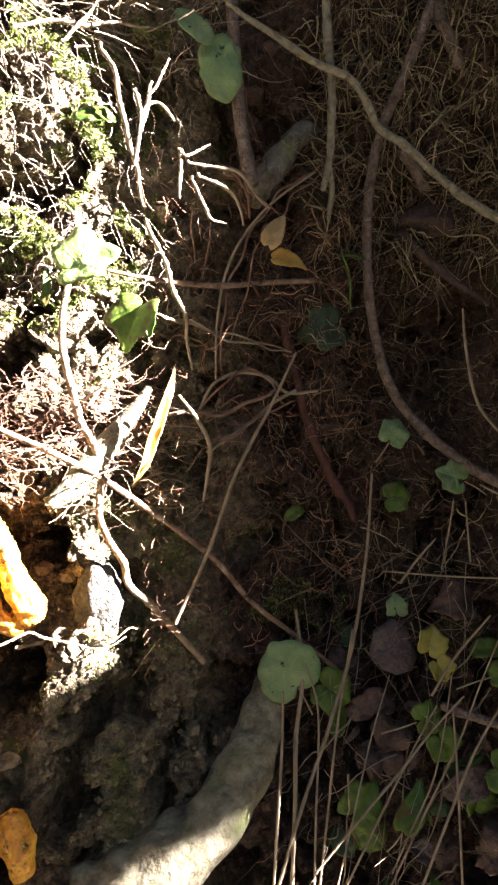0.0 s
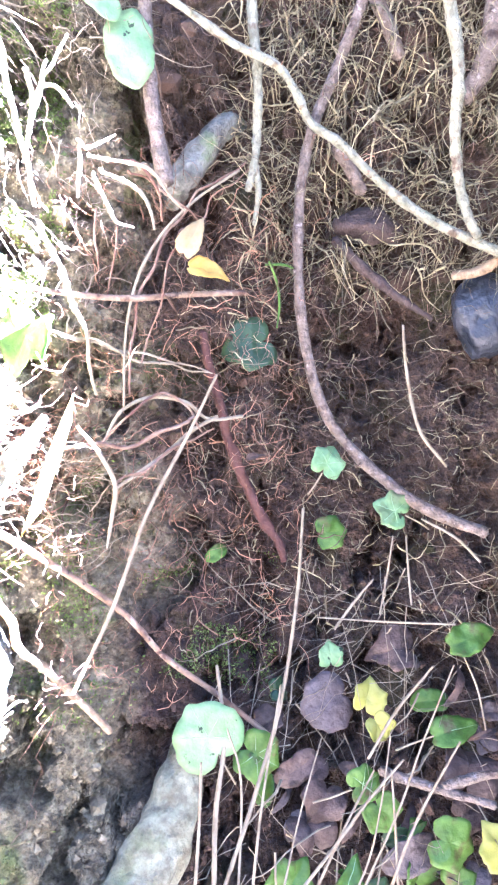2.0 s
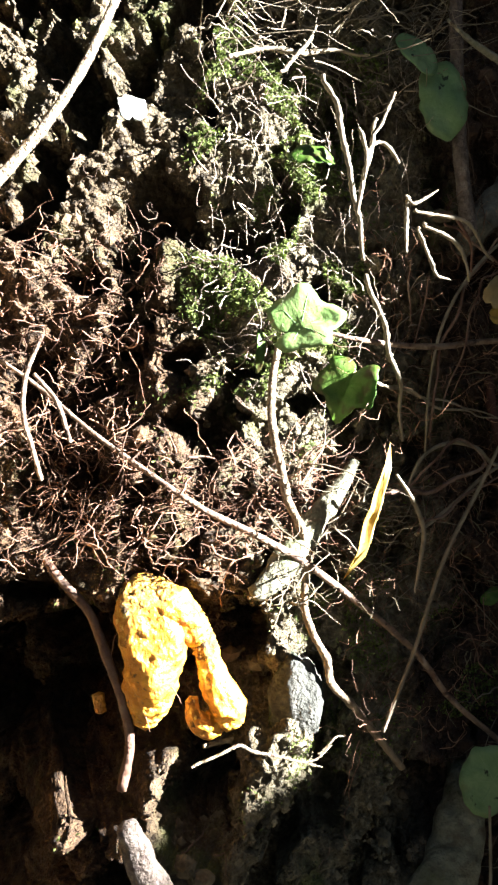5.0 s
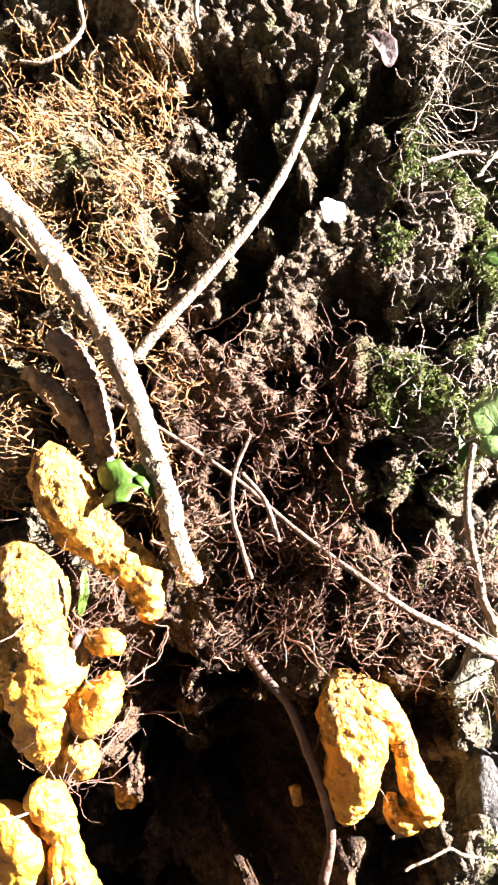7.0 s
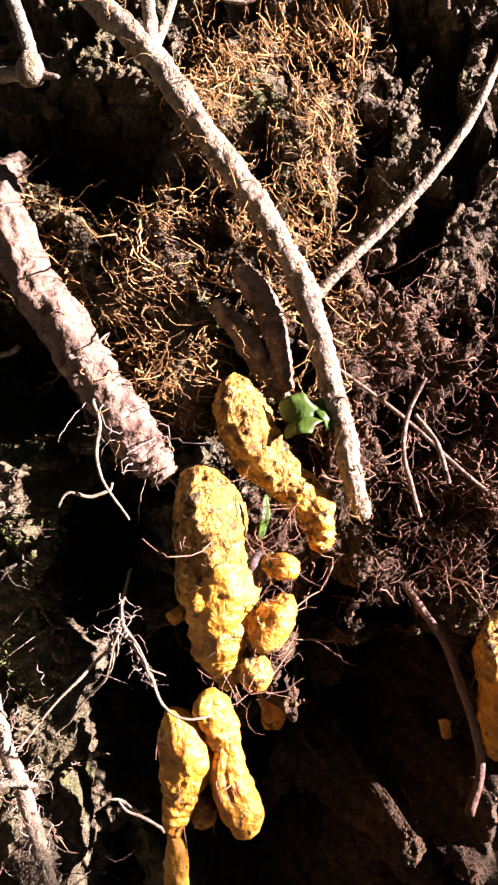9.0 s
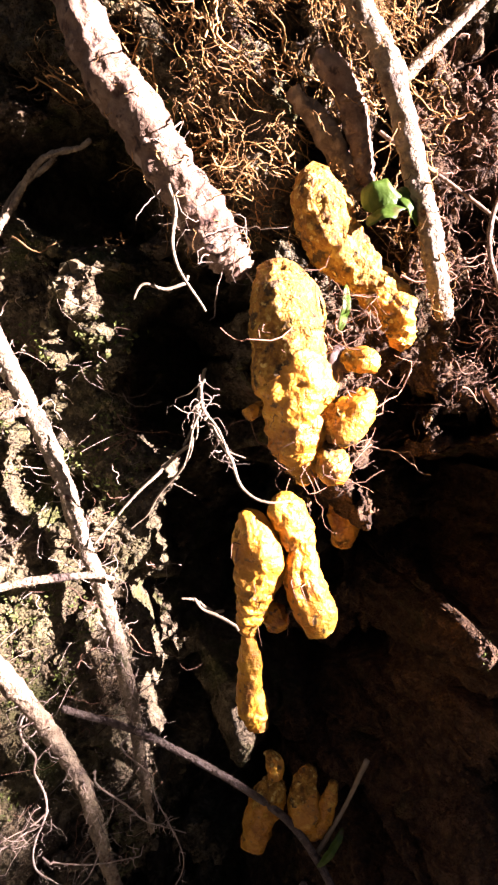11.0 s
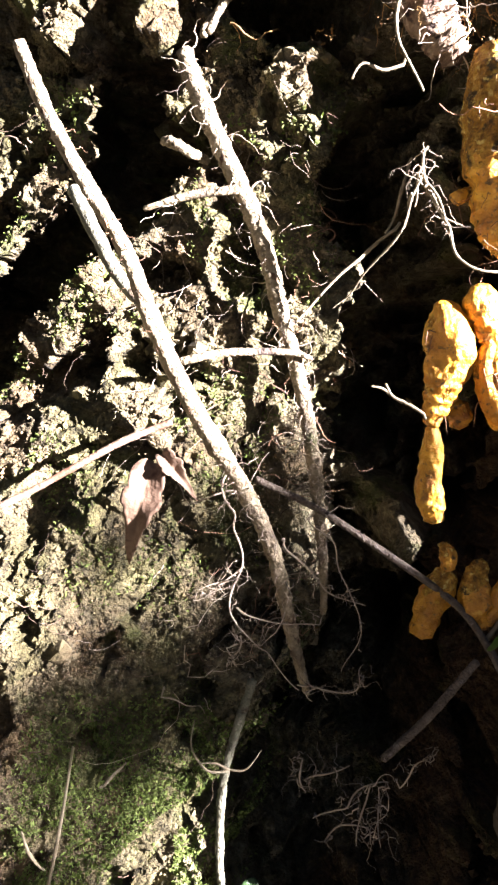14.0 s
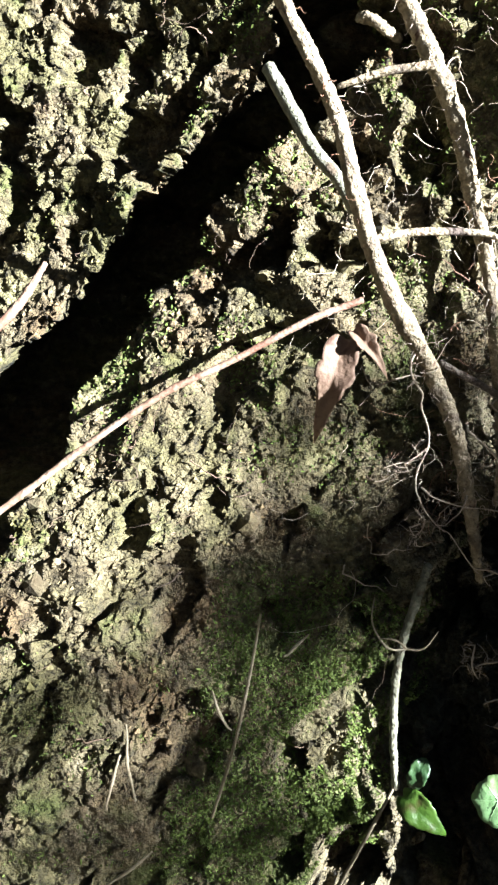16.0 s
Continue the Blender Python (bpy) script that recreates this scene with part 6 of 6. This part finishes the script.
tagged(strands("root_mat", scatter(1000, -0.33, -0.06, 0.965, 1.06, 46), 0, 0.035, 0.0006, ROOTLET, 0.9, lift=0.025, out=0.015, seed=6),
       "level band of matted reddish rootlets", "rootlets", kind="stuff")
tagged(strands("root_mat", scatter(600, -0.38, -0.22, 1.02, 1.22, 47), 0, 0.03, 0.0007, ROOTLET, ALL, lift=0.02, out=0.012, seed=7),
       "short brown rootlets on dark earth", "rootlets", kind="stuff")
tagged(strands("root_mat", scatter(50, -0.61, -0.46, 0.55, 0.76, 48), -1.2, 0.045, 0.0006, ROOTLET_PALE, 1.0, lift=0.04, out=0.03, seed=8),
       "thin tangled rootlets below the long roots", "rootlets", kind="stuff")
tagged(strands("root_mat", scatter(260, -0.655, -0.485, 0.70, 1.02, 58), -1.57, 0.03, 0.0005, ROOTLET_PALE, 0.5, lift=0.02, out=0.02, seed=18),
       "fine reddish rootlets hanging down the clay buttress", "rootlets", kind="stuff")
tagged(strands("root_mat", scatter(1800, -0.95, 0.3, 0.32, 1.46, 49, 9, 0.0), -1.0, 0.035, 0.0006, ROOTLET_DARK, 1.6, lift=0.012, out=0.01, seed=9),
       "sparse dark rootlets all over the bank", "rootlets", kind="stuff")
tagged(strands("dry_grass", scatter(420, -0.22, -0.01, 1.335, 1.46, 50), 0.2, 0.06, 0.0008, STRAW, 0.7, lift=0.05, out=0.03, seed=10, kink=0.4),
       "nest of dry straw at the recess edge", "dry grass", kind="stuff")
tagged(strands("dry_grass", scatter(620, -0.21, -0.03, 1.08, 1.38, 51), 1.2, 0.024, 0.0006, ROOTLET_PALE, 1.2, lift=0.035, out=0.03, seed=11, kink=0.5),
       "bleached dry grass in sunlit moss", "dry grass", kind="stuff")
tagged(strands("dry_grass", scatter(280, 0.04, 0.31, 0.6, 0.95, 52), -2.0, 0.08, 0.0008, STRAW, 0.8, lift=0.05, out=0.03, seed=12, kink=0.25),
       "dry tan grass among the leaves", "dry grass", kind="stuff")
tagged(strands("dry_grass", scatter(260, -0.15, -0.04, 0.93, 1.05, 53), 0.1, 0.045, 0.0007, STRAW, 0.8, lift=0.04, out=0.04, seed=13),
       "bleached stalks round the yellow blade", "dry grass", kind="stuff")
tagged(strands("root_mat", scatter(240, -0.57, -0.36, 0.56, 1.0, 54), -1.5, 0.035, 0.0006, ROOTLET, 1.3, lift=0.03, out=0.02, seed=14),
       "sparse rootlets in the hollow behind the tubers", "rootlets", kind="stuff")
tagged(strands("root_mat", scatter(260, -0.44, -0.36, 0.9, 1.05, 55), -1.2, 0.04, 0.0007, ROOTLET, 1.3, lift=0.08, out=0.01, seed=15),
       "fine rootlets clinging to the large tuber", "rootlets", kind="stuff")


def moss(name, where, size, seed, label):
    r = np.random.RandomState(seed)
    n = len(where)
    x, z = where.T
    y = relief(x, z) - 0.002 - 0.004 * r.rand(n)
    a = r.randn(n, 3)
    a /= np.linalg.norm(a, axis=1)[:, None]
    b = np.cross(a, r.randn(n, 3))
    b /= np.linalg.norm(b, axis=1)[:, None]
    s = (size * (0.5 + r.rand(n)))[:, None]
    c = np.stack([x, y, z], -1)
    v = np.stack([c - a * s, c + b * s * 0.45, c + a * s, c - b * s * 0.45], 1).reshape(-1, 3)
    f = np.arange(n * 4).reshape(-1, 4)
    return tagged(mesh_object(name, v.tolist(), f.tolist(), MOSS), label, "moss", kind="stuff")


moss("moss", scatter(44000, -0.215, -0.065, 1.08, 1.40, 61, 18, -0.05), 0.0016, 1, "bright green moss on the sunlit bank")
moss("moss", scatter(32000, -0.645, -0.505, 0.30, 0.56, 62, 12, -0.25), 0.0015, 2, "green moss at the foot of the clay")
moss("moss", scatter(19000, -0.585, -0.50, 0.33, 0.50, 67, 18, -0.1), 0.0015, 7, "green moss on the lowest clay ledge")
moss("moss", scatter(5000, -0.12, -0.04, 0.82, 0.97, 63, 16, -0.05), 0.0015, 3, "dark green moss beside the stone")
moss("moss", scatter(20000, -0.80, -0.50, 0.60, 1.05, 64, 16, 0.12), 0.0015, 4, "small patches of moss on grey clay")
moss("moss", scatter(4000, -0.30, 0.0, 0.75, 1.15, 65, 16, 0.15), 0.0015, 5, "small patches of moss on dark earth")
moss("moss", scatter(12000, -0.02, 0.10, 0.81, 0.93, 68, 16, 0.0), 0.0013, 8, "thin green moss under dry stems")
moss("moss", scatter(4000, -0.85, -0.60, 0.30, 0.50, 66, 16, 0.05), 0.0015, 6, "thin moss at the foot of the bank")


# ---- unseen branches farther along, added so that shade falls on the foot of the bank ----
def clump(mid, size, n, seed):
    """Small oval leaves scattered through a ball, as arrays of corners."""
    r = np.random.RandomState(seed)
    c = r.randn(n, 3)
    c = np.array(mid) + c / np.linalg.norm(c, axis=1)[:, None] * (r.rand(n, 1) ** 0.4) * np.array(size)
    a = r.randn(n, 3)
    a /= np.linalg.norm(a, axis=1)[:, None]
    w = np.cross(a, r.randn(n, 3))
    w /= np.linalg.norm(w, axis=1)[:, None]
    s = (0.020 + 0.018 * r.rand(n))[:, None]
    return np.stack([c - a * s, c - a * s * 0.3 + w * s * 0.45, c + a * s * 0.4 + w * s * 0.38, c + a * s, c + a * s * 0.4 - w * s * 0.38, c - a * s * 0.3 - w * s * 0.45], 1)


# a limb out of view, added to cast a band of shade low on the bank
shade_limb = thing("shade_branch", "unseen thick grey branch added to cast a band of shade", "branch")
tube("limb", [Vector((1.15, 1.27, 1.31)), Vector((1.12, 0.67, 1.31)), Vector((1.12, 0.46, 1.315)), Vector((1.12, 0.37, 1.32)), Vector((1.13, 0.31, 1.33))], [0.085, 0.08, 0.075, 0.06, 0.02], BARK_LOG, shade_limb, sides=24, rough=0.2)
shade_bush = thing("leafy_shade", "unseen leafy branch added to dapple the foot of the bank", "branch")
tube("limb", [Vector((4.35, 1.2, 2.15)), Vector((4.4, 0.5, 2.45)), Vector((4.45, 0.1, 2.7)), Vector((4.5, -0.2, 2.85))], [0.022, 0.014, 0.010, 0.006], BARK_BROWN, shade_bush, sides=16, rough=0.15)
# each tuft is set towards the sun from a place to be shaded
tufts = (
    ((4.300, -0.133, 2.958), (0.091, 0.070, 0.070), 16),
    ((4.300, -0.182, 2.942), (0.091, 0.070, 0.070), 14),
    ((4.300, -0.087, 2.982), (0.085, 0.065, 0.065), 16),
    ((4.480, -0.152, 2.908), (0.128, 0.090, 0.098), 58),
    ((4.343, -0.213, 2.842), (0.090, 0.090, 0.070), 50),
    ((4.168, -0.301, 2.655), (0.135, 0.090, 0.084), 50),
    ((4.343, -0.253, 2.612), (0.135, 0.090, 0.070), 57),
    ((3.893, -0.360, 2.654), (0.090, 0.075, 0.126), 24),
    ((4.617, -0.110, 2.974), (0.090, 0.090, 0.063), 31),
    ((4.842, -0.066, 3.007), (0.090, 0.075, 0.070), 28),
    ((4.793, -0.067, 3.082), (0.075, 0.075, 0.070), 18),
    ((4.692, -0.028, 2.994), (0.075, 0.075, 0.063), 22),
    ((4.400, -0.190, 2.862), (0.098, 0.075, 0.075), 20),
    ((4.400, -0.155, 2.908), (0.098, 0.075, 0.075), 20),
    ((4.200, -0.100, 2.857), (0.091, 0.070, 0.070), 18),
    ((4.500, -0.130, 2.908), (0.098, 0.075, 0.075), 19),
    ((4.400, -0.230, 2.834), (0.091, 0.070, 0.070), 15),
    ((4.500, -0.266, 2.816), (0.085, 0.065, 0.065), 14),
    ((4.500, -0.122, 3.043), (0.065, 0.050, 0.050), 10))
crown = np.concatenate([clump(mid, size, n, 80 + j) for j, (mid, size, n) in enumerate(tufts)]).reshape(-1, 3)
tagged(mesh_object("crown", crown.tolist(), np.arange(len(crown)).reshape(-1, 6).tolist(), LEAF, shade_bush, smooth=False), kind="stuff")
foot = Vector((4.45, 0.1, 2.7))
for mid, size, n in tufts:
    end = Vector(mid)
    tube("branch", [foot, foot.lerp(end, 0.5) + Vector((0, 0.02, 0.05)), end], [0.004, 0.003, 0.0015], BARK_BROWN, shade_bush, sides=8)
